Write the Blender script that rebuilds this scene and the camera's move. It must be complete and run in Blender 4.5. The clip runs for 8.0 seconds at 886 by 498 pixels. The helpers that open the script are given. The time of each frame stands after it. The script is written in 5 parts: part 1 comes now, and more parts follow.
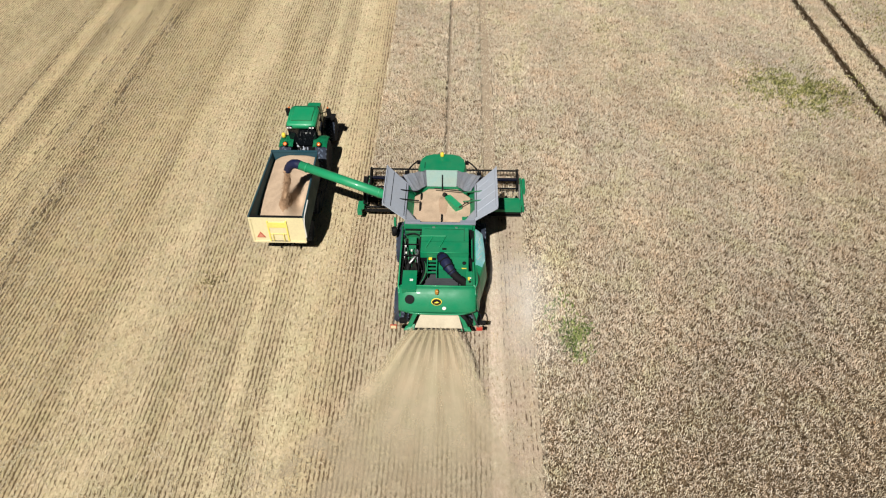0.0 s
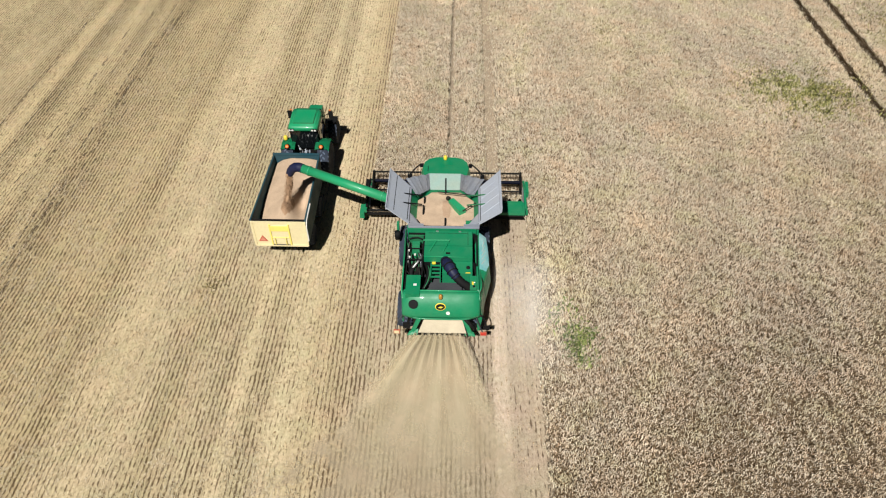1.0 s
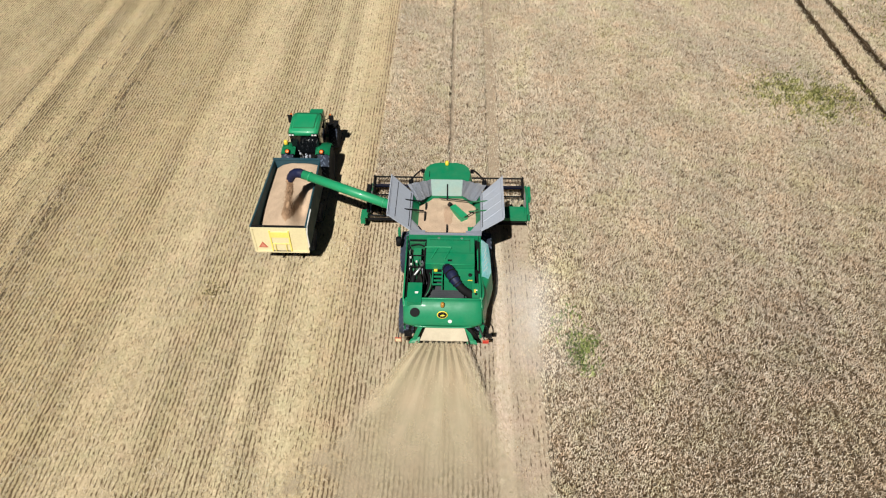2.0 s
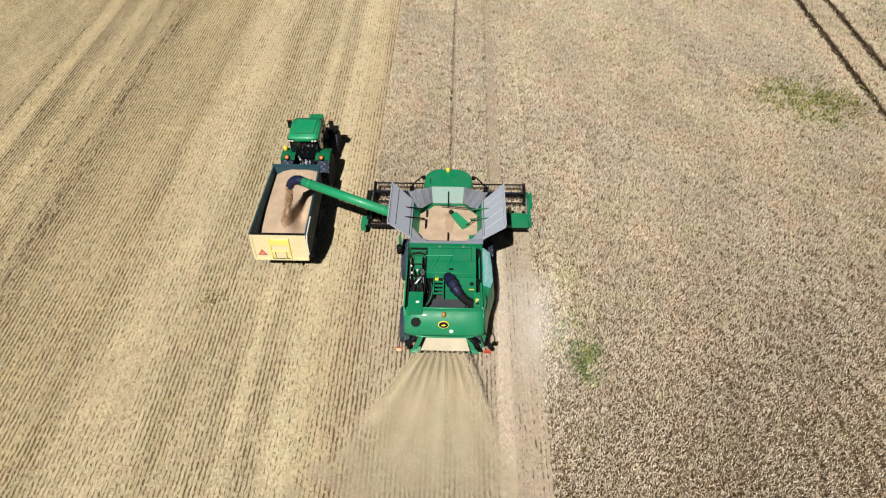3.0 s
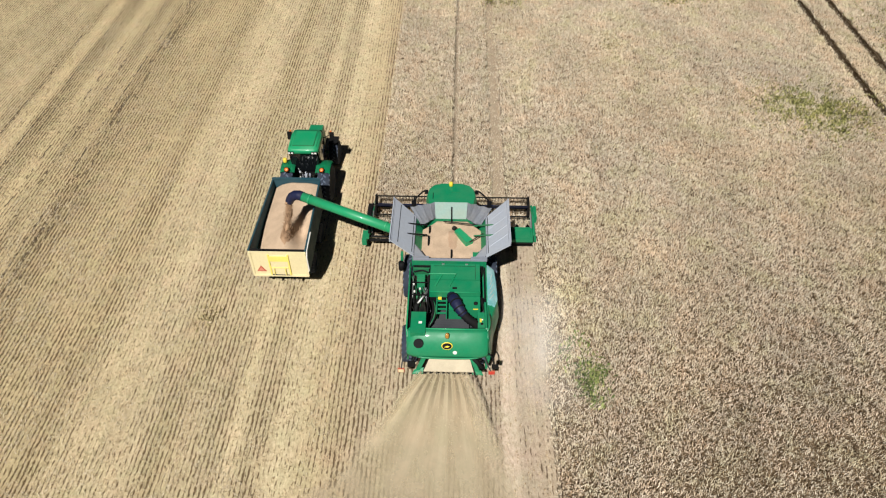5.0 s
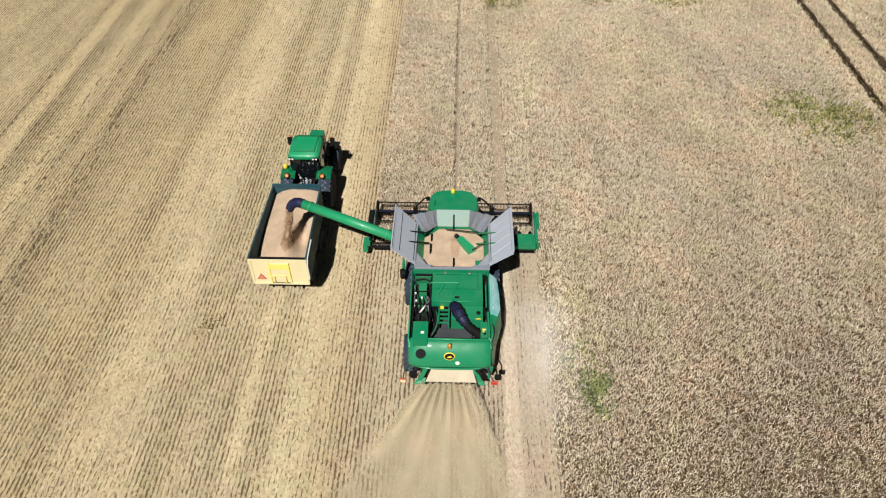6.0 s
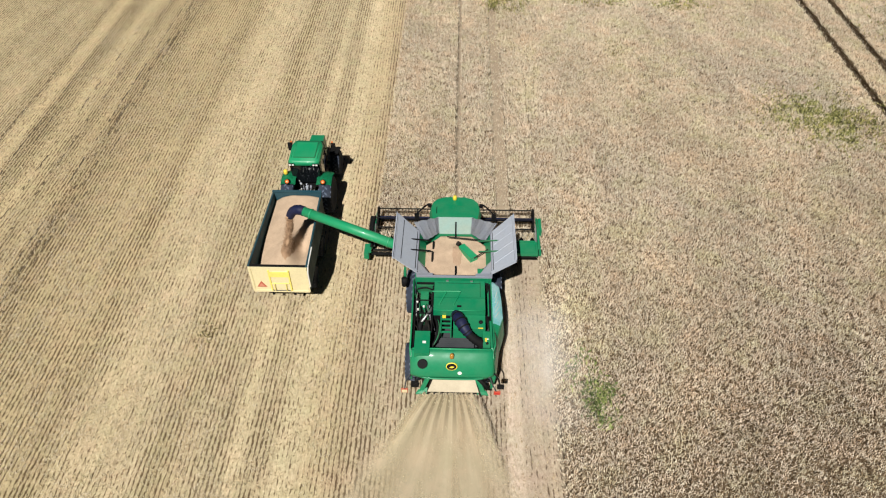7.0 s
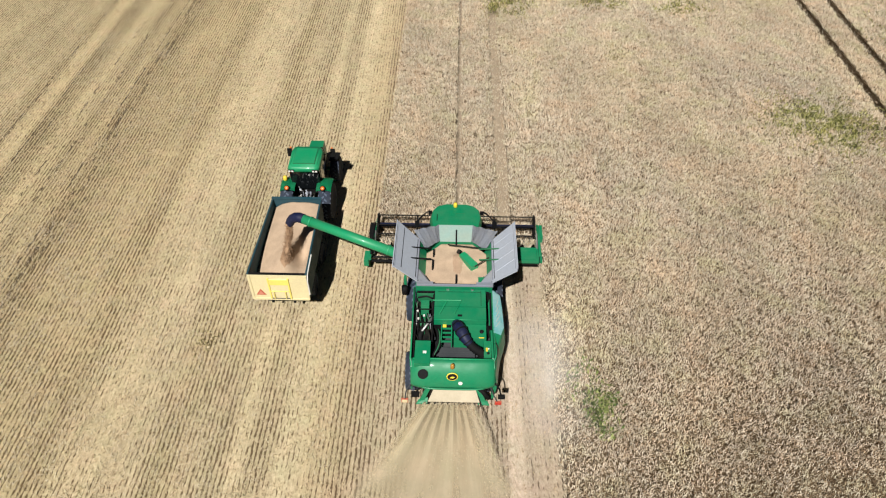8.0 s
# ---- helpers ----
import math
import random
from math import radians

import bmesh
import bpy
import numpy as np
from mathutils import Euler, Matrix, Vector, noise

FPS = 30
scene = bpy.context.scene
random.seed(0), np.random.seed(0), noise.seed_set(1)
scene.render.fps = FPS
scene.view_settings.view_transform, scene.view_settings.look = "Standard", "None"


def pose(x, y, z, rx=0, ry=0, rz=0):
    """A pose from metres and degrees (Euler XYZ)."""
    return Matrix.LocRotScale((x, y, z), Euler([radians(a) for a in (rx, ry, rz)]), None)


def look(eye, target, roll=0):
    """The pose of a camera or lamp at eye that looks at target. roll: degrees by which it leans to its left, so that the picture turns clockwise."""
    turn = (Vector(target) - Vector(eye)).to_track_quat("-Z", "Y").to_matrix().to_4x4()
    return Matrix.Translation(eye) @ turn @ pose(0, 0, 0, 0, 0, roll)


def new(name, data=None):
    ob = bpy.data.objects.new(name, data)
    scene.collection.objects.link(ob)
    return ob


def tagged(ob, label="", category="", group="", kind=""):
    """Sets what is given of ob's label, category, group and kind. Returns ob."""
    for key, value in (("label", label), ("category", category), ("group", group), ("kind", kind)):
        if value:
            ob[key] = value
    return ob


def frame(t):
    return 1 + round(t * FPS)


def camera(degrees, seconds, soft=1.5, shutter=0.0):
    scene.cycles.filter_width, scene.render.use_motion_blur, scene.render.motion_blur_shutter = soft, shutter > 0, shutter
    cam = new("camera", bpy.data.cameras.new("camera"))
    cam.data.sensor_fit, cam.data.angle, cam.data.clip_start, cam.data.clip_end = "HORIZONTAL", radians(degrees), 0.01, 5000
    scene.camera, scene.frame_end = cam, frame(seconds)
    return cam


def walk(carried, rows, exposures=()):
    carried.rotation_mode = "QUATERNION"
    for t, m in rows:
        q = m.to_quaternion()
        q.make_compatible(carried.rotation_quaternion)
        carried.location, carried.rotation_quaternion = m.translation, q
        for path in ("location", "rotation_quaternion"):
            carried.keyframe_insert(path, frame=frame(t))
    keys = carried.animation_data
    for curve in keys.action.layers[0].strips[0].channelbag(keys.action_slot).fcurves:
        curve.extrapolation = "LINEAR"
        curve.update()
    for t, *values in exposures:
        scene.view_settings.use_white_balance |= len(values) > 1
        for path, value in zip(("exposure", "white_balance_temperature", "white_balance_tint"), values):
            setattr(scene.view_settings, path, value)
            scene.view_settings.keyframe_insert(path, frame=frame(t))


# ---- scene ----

# ------------------------------------------------------------------ camera
cam = camera(65.5, 8.0, soft=1.15)
PATH = [
    (0.0, 0.628, -20.132, 22.26), (0.5, 0.541, -20.02, 22.239), (1.0, 0.48, -19.875, 22.234),
    (1.5, 0.435, -19.703, 22.24), (2.0, 0.402, -19.509, 22.254), (2.5, 0.374, -19.301, 22.272),
    (3.0, 0.347, -19.081, 22.29), (3.5, 0.318, -18.856, 22.307), (4.0, 0.284, -18.627, 22.323),
    (4.5, 0.246, -18.4, 22.335), (5.0, 0.203, -18.176, 22.346), (5.5, 0.157, -17.957, 22.356),
    (6.0, 0.11, -17.747, 22.368), (6.5, 0.065, -17.545, 22.384), (7.0, 0.028, -17.354, 22.408),
    (7.5, 0.004, -17.172, 22.445), (8.0, 0.0, -17.0, 22.5)]
walk(cam, [(t, pose(x, y, z, 45.546, 0, 1.442)) for t, x, y, z in PATH])

# ------------------------------------------------------------------ world and sun
world = bpy.data.worlds.new("sky")
scene.world = world
world.use_nodes = True
wn = world.node_tree.nodes
sky = wn.new("ShaderNodeTexSky")
sky.sky_type = "NISHITA"
sky.sun_disc = False
sky.sun_elevation = radians(50)
sky.sun_rotation = radians(191.6)
sky.altitude = 300
sky.air_density = 0.4
sky.dust_density = 0.3
wn["Background"].inputs["Strength"].default_value = 0.011
world.node_tree.links.new(sky.outputs[0], wn["Background"].inputs["Color"])
sun = new("sun", bpy.data.lights.new("sun", "SUN"))
sun.data.energy = 5.0
sun.data.angle = radians(0.53)
sun.data.color = (1.0, 0.985, 0.93)
sun.matrix_world = look((-7.8, -38, 46), (0, 0, 0))
scene.view_settings.exposure = 0.22


# ------------------------------------------------------------------ materials
def shader(name, rough=0.6, metal=0.0, coat=0.0):
    m = bpy.data.materials.new(name)
    m.use_nodes = True
    b = m.node_tree.nodes["Principled BSDF"]
    b.inputs["Roughness"].default_value = rough
    b.inputs["Metallic"].default_value = metal
    b.inputs["Coat Weight"].default_value = coat
    b.inputs["Coat Roughness"].default_value = 0.12
    return m, m.node_tree.nodes, m.node_tree.links, b


def ramp(nodes, stops):
    r = nodes.new("ShaderNodeValToRGB")
    el = r.color_ramp.elements
    while len(el) < len(stops):
        el.new(0.5)
    for e, (p, c) in zip(el, stops):
        e.position, e.color = p, (*c, 1)
    return r


def mixer(nodes, links, kind, fac, a, b):
    x = nodes.new("ShaderNodeMix")
    x.data_type, x.blend_type = "RGBA", kind
    for sock, v in ((x.inputs["Factor"], fac), (x.inputs["A"], a), (x.inputs["B"], b)):
        if isinstance(v, (int, float)):
            sock.default_value = v
        elif isinstance(v, tuple):
            sock.default_value = (*v, 1)
        else:
            links.new(v, sock)
    return x.outputs["Result"]


def noise_tex(nodes, links, scale, detail=4, stretch=None, rough=0.55):
    tc = nodes.new("ShaderNodeTexCoord")
    n = nodes.new("ShaderNodeTexNoise")
    n.inputs["Scale"].default_value = scale
    n.inputs["Detail"].default_value = detail
    n.inputs["Roughness"].default_value = rough
    if stretch:
        mp = nodes.new("ShaderNodeMapping")
        mp.inputs["Scale"].default_value = stretch
        links.new(tc.outputs["Object"], mp.inputs["Vector"])
        links.new(mp.outputs[0], n.inputs["Vector"])
    else:
        links.new(tc.outputs["Object"], n.inputs["Vector"])
    return n.outputs["Fac"]


def bump(nodes, links, b, height, strength=0.3, dist=0.02):
    bp = nodes.new("ShaderNodeBump")
    bp.inputs["Strength"].default_value = strength
    bp.inputs["Distance"].default_value = dist
    links.new(height, bp.inputs["Height"])
    links.new(bp.outputs[0], b.inputs["Normal"])


def paint(name, col, rough=0.35, metal=0.0, dust=0.3, coat=0.2, dust_col=(0.42, 0.34, 0.22), shine=0.5):
    """Painted or plain surface with a film of field dust and fine mottling."""
    m, n, l, b = shader(name, rough, metal, coat)
    fine = noise_tex(n, l, 14, 5)
    big = noise_tex(n, l, 1.7, 4)
    r = ramp(n, [(0.35, (0.0,) * 3), (0.75, (dust,) * 3)])
    l.new(big, r.inputs[0])
    c = mixer(n, l, "MIX", r.outputs[0], col, dust_col)
    r2 = ramp(n, [(0.3, (0.92,) * 3), (0.7, (1.04,) * 3)])
    l.new(fine, r2.inputs[0])
    c = mixer(n, l, "MULTIPLY", 1.0, c, r2.outputs[0])
    l.new(c, b.inputs["Base Color"])
    r3 = ramp(n, [(0.3, (rough,) * 3), (0.8, (min(1, rough + 0.3),) * 3)])
    l.new(big, r3.inputs[0])
    l.new(r3.outputs[0], b.inputs["Roughness"])
    bump(n, l, b, fine, 0.08, 0.005)
    b.inputs["Specular IOR Level"].default_value = shine
    return m


def straw(name, stops, thin=0.0, mood=1.0):
    """Dry stalks: every stalk its own tone, with slow drifts over the field; thin ears let light through."""
    m, n, l, b = shader(name, 0.75)
    geo = n.new("ShaderNodeNewGeometry")
    r = ramp(n, stops)
    l.new(geo.outputs["Random Per Island"], r.inputs[0])
    small = noise_tex(n, l, 0.35, 5, (1.0, 0.5, 1.0))
    r2 = ramp(n, [(0.3, (0.84, 0.82, 0.80)), (0.7, (1.10, 1.08, 1.05))])
    l.new(small, r2.inputs[0])
    c = mixer(n, l, "MULTIPLY", 1.0, r.outputs[0], r2.outputs[0])
    wide = noise_tex(n, l, 0.11, 3, (1.0, 0.7, 1.0))
    r3 = ramp(n, [(0.35, (1.0, 0.985, 0.95)), (0.65, (0.99, 1.0, 1.03))])
    l.new(wide, r3.inputs[0])
    c = mixer(n, l, "MULTIPLY", 1.0, c, r3.outputs[0])
    hue = noise_tex(n, l, 0.9, 4)
    tint = lambda *v: tuple(1 + (q - 1) * mood for q in v)
    r4 = ramp(n, [(0.32, tint(0.96, 1.0, 0.89)), (0.5, tint(1.0, 1.0, 0.995)), (0.68, tint(1.045, 0.975, 0.93))])
    l.new(hue, r4.inputs[0])
    c = mixer(n, l, "MULTIPLY", 1.0, c, r4.outputs[0])
    l.new(c, b.inputs["Base Color"])
    if thin:
        t = n.new("ShaderNodeBsdfTranslucent")
        l.new(c, t.inputs["Color"])
        x = n.new("ShaderNodeMixShader")
        x.inputs[0].default_value = thin
        l.new(b.outputs[0], x.inputs[1])
        l.new(t.outputs[0], x.inputs[2])
        l.new(x.outputs[0], n["Material Output"].inputs["Surface"])
    return m


GREEN = paint("green_paint", (0.004, 0.198, 0.085), 0.38, 0, 0.05, 0.1, shine=0.35)
GREEN_D = paint("green_paint_dull", (0.008, 0.145, 0.058), 0.5, 0, 0.1, 0.0)
YELLOW = paint("yellow_paint", (0.80, 0.60, 0.04), 0.4, 0, 0.15)
CREAM = paint("cream_paint", (0.74, 0.64, 0.38), 0.5, 0, 0.2, 0.0)
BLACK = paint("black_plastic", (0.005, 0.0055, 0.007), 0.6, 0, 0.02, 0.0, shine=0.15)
# bluish rubber and lugs: dust, with sky light put into the colour
RUBBER = paint("tyre_rubber", (0.025, 0.033, 0.052), 0.85, 0, 0.12, 0.0, (0.2, 0.2, 0.22), 0.2)
TREAD = paint("dusty_skylit_tread", (0.075, 0.1, 0.148), 0.9, 0, 0.15, 0.0, (0.3, 0.29, 0.29))
NAVY = paint("blue_black_hose", (0.006, 0.010, 0.042), 0.45, 0, 0.03, 0.0, shine=0.3)
TEALBLUE = paint("dark_teal_paint", (0.016, 0.062, 0.085), 0.5, 0, 0.05, 0.0, shine=0.15)
ZINC = paint("galvanised_sheet", (0.40, 0.43, 0.50), 0.5, 0.05, 0.12, 0.0)
ZINC_D = paint("grey_fabric", (0.22, 0.235, 0.29), 0.7, 0.0, 0.15, 0.0)
ZINC_C = paint("dented_grey_sheet", (0.29, 0.315, 0.375), 0.55, 0.05, 0.25, 0.0)
# lighter green copy standing in for stronger light on roofs, rims, rails, auger
GREEN_T = paint("lit_green_paint", (0.008, 0.27, 0.112), 0.36, 0, 0.04, 0.12)
STEEL = paint("bare_steel", (0.55, 0.55, 0.54), 0.35, 0.9, 0.15, 0.0)
DECK = paint("dark_deck", (0.035, 0.038, 0.044), 0.7, 0.0, 0.1, 0.0, (0.2, 0.2, 0.2))
GRIME = paint("engine_grime", (0.007, 0.008, 0.008), 0.6, 0.0, 0.06, 0.0, shine=0.15)
RED = paint("red_plastic", (0.55, 0.03, 0.02), 0.35, 0, 0.1)
ORANGE = paint("orange_plastic", (0.75, 0.16, 0.02), 0.3, 0, 0.05)
AMBER = paint("amber_lens", (0.42, 0.20, 0.03), 0.25, 0, 0.05)
PALEY = paint("faded_yellow", (0.84, 0.70, 0.16), 0.5, 0, 0.15, 0.0)
FADED = paint("faded_red_board", (0.48, 0.09, 0.05), 0.5, 0, 0.15, 0.0)
PINKISH = paint("faded_pink_reflector", (0.62, 0.24, 0.16), 0.5, 0, 0.15, 0.0)
WHITE = paint("white_plastic", (0.75, 0.74, 0.70), 0.4, 0, 0.1)
# pale teal and whitish patches stand in for sky reflected on a panel
SHIELD = paint("sky_tinted_shield", (0.27, 0.74, 0.76), 0.35, 0, 0.75, 0.15, (0.78, 0.90, 0.92))


def glass(name):
    m, n, l, b = shader(name, 0.04)
    b.inputs["Base Color"].default_value = (0.008, 0.010, 0.012, 1)
    b.inputs["Transmission Weight"].default_value = 0.2
    return m


GLASS = glass("tinted_glass")


def heap_mat(name, c0, c1):
    m, n, l, b = shader(name, 0.85)
    fine = noise_tex(n, l, 60, 3)
    big = noise_tex(n, l, 2.2, 5)
    r = ramp(n, [(0.3, c0), (0.7, c1)])
    l.new(fine, r.inputs[0])
    r2 = ramp(n, [(0.3, (0.86,) * 3), (0.7, (1.08,) * 3)])
    l.new(big, r2.inputs[0])
    l.new(mixer(n, l, "MULTIPLY", 1.0, r.outputs[0], r2.outputs[0]), b.inputs["Base Color"])
    bump(n, l, b, fine, 0.5, 0.01)
    return m


BARE = heap_mat("bare_soil", (0.09, 0.063, 0.032), (0.19, 0.14, 0.08))
RUT = heap_mat("rut_soil", (0.045, 0.03, 0.015), (0.13, 0.09, 0.05))
BARE_L = heap_mat("trodden_soil", (0.25, 0.19, 0.128), (0.45, 0.36, 0.26))
GRAIN = heap_mat("wheat_grain", (0.40, 0.275, 0.18), (0.60, 0.445, 0.315))
GRAIN_T = heap_mat("reddish_grain", (0.32, 0.20, 0.125), (0.53, 0.37, 0.25))
GRAIN_M = heap_mat("fresh_grain", (0.25, 0.14, 0.075), (0.47, 0.31, 0.19))
CHAFF = heap_mat("chaff", (0.46, 0.385, 0.27), (0.60, 0.52, 0.39))

WHEAT = straw("ripe_wheat", [(0.0, (0.38, 0.255, 0.155)), (0.10, (0.545, 0.437, 0.308)), (0.3, (0.645, 0.55, 0.42)), (0.7, (0.72, 0.634, 0.508)), (1.0, (0.80, 0.725, 0.608))], 0.12, 1.0)
STUB = straw("stubble_stalks", [(0.0, (0.30, 0.22, 0.13)), (0.4, (0.48, 0.385, 0.25)), (1.0, (0.62, 0.52, 0.355))])
WEED = straw("weed_leaves", [(0.0, (0.05, 0.054, 0.014)), (0.45, (0.20, 0.20, 0.055)), (0.8, (0.37, 0.35, 0.125)), (1.0, (0.55, 0.50, 0.26))])
LITTER = straw("loose_straw", [(0.0, (0.42, 0.34, 0.22)), (0.5, (0.55, 0.465, 0.325)), (1.0, (0.68, 0.595, 0.445))])

WEED_G = straw("clump_leaves", [(0.0, (0.03, 0.045, 0.01)), (0.4, (0.10, 0.145, 0.035)), (0.75, (0.23, 0.28, 0.08)), (1.0, (0.45, 0.45, 0.2))])
DRYWEED = straw("dry_weed", [(0.0, (0.10, 0.085, 0.03)), (0.5, (0.22, 0.19, 0.08)), (1.0, (0.36, 0.31, 0.15))])


def ground_mat():
    """Chaff-strewn stubble soil: dark lines between drilled rows for bare soil and stalk shade, long bands along the
    driving line, straw litter.
    """
    m, n, l, b = shader("stubble_soil", 0.9)
    litter = noise_tex(n, l, 9.0, 6, (1.0, 0.55, 1.0), 0.7)
    fine = noise_tex(n, l, 34.0, 3, (1.0, 0.6, 1.0), 0.6)
    patch = noise_tex(n, l, 0.25, 5, (1.0, 0.35, 1.0))
    dash = noise_tex(n, l, 1.0, 4, (10.0, 4.2, 1.0), 0.66)
    cover = noise_tex(n, l, 0.9, 5, (1.0, 0.2, 1.0), 0.65)
    tuft = noise_tex(n, l, 2.6, 3, (1.0, 0.7, 1.0), 0.6)
    tc = n.new("ShaderNodeTexCoord")
    sep = n.new("ShaderNodeSeparateXYZ")
    l.new(tc.outputs["Object"], sep.inputs[0])

    def math_node(op, a, c=None):
        q = n.new("ShaderNodeMath")
        q.operation = op
        for k, v in ((0, a), (1, c)):
            if v is None:
                continue
            if isinstance(v, (int, float)):
                q.inputs[k].default_value = v
            else:
                l.new(v, q.inputs[k])
        return q.outputs[0]

    def across(x0, x1, stops, rough_edge):
        """A ramp over the distance from the driving line, with ragged borders."""
        mr = n.new("ShaderNodeMapRange")
        mr.inputs["From Min"].default_value, mr.inputs["From Max"].default_value = x0, x1
        l.new(math_node("ADD", sep.outputs["X"], math_node("MULTIPLY", math_node("SUBTRACT", litter, 0.5), rough_edge)), mr.inputs["Value"])
        r = ramp(n, [((x - x0) / (x1 - x0), v) for x, v in stops])
        l.new(mr.outputs[0], r.inputs[0])
        return r.outputs[0]
    # old wheel tracks, chaff bands, the strip cut just now
    far = across(-40, -9, (
        (-31.0, (0.99, 0.98, 0.94)), (-29.0, (0.92, 0.92, 0.88)), (-26.6, (1.03, 1.01, 0.97)), (-25.3, (0.86, 0.84, 0.78)), (-24.75, (1.12, 1.09, 1.03)),
        (-24.25, (1.12, 1.09, 1.03)), (-23.8, (0.82, 0.80, 0.74)), (-22.9, (0.90, 0.88, 0.82)), (-22.45, (1.11, 1.08, 1.02)), (-21.8, (1.05, 1.03, 0.97)), (-21.0, (0.88, 0.86, 0.80)),
        (-20.2, (1.02, 0.99, 0.92)), (-19.6, (0.84, 0.81, 0.74)), (-18.7, (0.88, 0.86, 0.79)), (-17.4, (0.97, 0.94, 0.87)), (-15.6, (1.0, 0.97, 0.9)),
        (-14.6, (0.93, 0.9, 0.83)), (-13.6, (1.10, 1.08, 1.07)), (-12.2, (1.15, 1.14, 1.15)), (-11.2, (1.08, 1.07, 1.09)), (-10.3, (0.94, 0.92, 0.87)), (-9.2, (1.0, 1.0, 1.0))), 1.3)
    # stops left of -4 are raised and blued, painting in sky haze
    close = across(-9, 5, (
        (-8.9, (0.999, 0.983, 0.942)), (-8.0, (1.009, 0.983, 0.942)), (-7.8, (1.143, 1.128, 1.091)), (-7.45, (1.133, 1.118, 1.091)), (-7.2, (0.999, 0.973, 0.931)), (-6.45, (1.020, 0.994, 0.963)), (-6.2, (1.195, 1.180, 1.166)),
        (-5.5, (1.205, 1.190, 1.166)), (-5.2, (1.102, 1.066, 1.016)), (-4.5, (1.082, 1.035, 0.984)), (-4.0, (0.937, 0.880, 0.856)), (-3.55, (0.927, 0.880, 0.888)), (-3.1, (0.978, 0.952, 0.995)),
        (-1.8, (0.930, 0.920, 0.990)), (1.6, (0.890, 0.875, 1.020)), (2.0, (0.870, 0.850, 0.980)), (2.18, (1.120, 1.100, 1.320)), (2.48, (1.120, 1.100, 1.300)), (2.7, (0.840, 0.815, 0.940)), (3.7, (0.870, 0.840, 0.950))), 0.5)
    bands = mixer(n, l, "MULTIPLY", 1.0, far, close)
    tone = n.new("ShaderNodeSeparateColor")
    l.new(bands, tone.inputs[0])
    # drilled rows: dark gaps painted for bare soil and stalk shade, broken by fallen straw
    wob = math_node("ADD", math_node("MULTIPLY", tuft, 4.0), math_node("MULTIPLY", dash, 2.4))
    ph = math_node("ADD", math_node("MULTIPLY", sep.outputs["X"], 2 * math.pi / ROW), wob)
    line = math_node("MULTIPLY", math_node("ADD", math_node("SINE", ph), 1.0), 0.475)
    line = math_node("ADD", line, math_node("MULTIPLY", math_node("SUBTRACT", dash, 0.5), 2.5))
    line = math_node("SUBTRACT", line, math_node("MULTIPLY", math_node("SUBTRACT", cover, 0.5), 1.2))
    line = math_node("SUBTRACT", line, math_node("MULTIPLY", math_node("SUBTRACT", tuft, 0.5), 1.2))
    line = math_node("SUBTRACT", line, math_node("MULTIPLY", math_node("SUBTRACT", tone.outputs[0], 0.97), 1.5))
    worn = n.new("ShaderNodeMapRange")
    worn.inputs["From Min"].default_value, worn.inputs["From Max"].default_value = -4.4, -2.6
    worn.inputs["To Max"].default_value = 0.1
    l.new(sep.outputs["X"], worn.inputs["Value"])
    line = math_node("SUBTRACT", line, worn.outputs[0])
    trod = n.new("ShaderNodeMapRange")
    trod.inputs["From Min"].default_value, trod.inputs["From Max"].default_value = 1.5, 2.1
    trod.inputs["To Max"].default_value = 0.4
    l.new(sep.outputs["X"], trod.inputs["Value"])
    line = math_node("SUBTRACT", line, trod.outputs[0])
    gap = ramp(n, [(0.60, (0, 0, 0)), (0.92, (0.92, 0.92, 0.92))])
    l.new(line, gap.inputs[0])
    r = ramp(n, [(0.28, (0.355, 0.285, 0.192)), (0.5, (0.52, 0.437, 0.312)), (0.72, (0.65, 0.567, 0.425))])
    l.new(litter, r.inputs[0])
    c = mixer(n, l, "MIX", gap.outputs[0], r.outputs[0], (0.115, 0.075, 0.038))
    for tex, lo, hi, a, z in (
            (noise_tex(n, l, 1.0, 4, (5.0, 0.12, 1.0), 0.6), 0.32, 0.68, (0.89, 0.885, 0.88), (1.08, 1.08, 1.08)),
            (fine, 0.3, 0.7, (0.80, 0.79, 0.77), (1.14, 1.13, 1.10)),
            (patch, 0.3, 0.7, (0.92, 0.925, 0.88), (1.05, 1.03, 1.0)),
            (noise_tex(n, l, 1.1, 4), 0.3, 0.7, (0.96, 1.0, 0.92), (1.04, 0.985, 0.96))):
        q = ramp(n, [(lo, a), (hi, z)])
        l.new(tex, q.inputs[0])
        c = mixer(n, l, "MULTIPLY", 1.0, c, q.outputs[0])
    l.new(mixer(n, l, "MULTIPLY", 1.0, c, bands), b.inputs["Base Color"])
    hgt = math_node("ADD", litter, math_node("MULTIPLY", fine, 0.5))
    hgt = math_node("SUBTRACT", hgt, math_node("MULTIPLY", gap.outputs[0], 0.6))
    bump(n, l, b, hgt, 0.7, 0.05)
    return m


ROW = 0.17
SOIL = ground_mat()


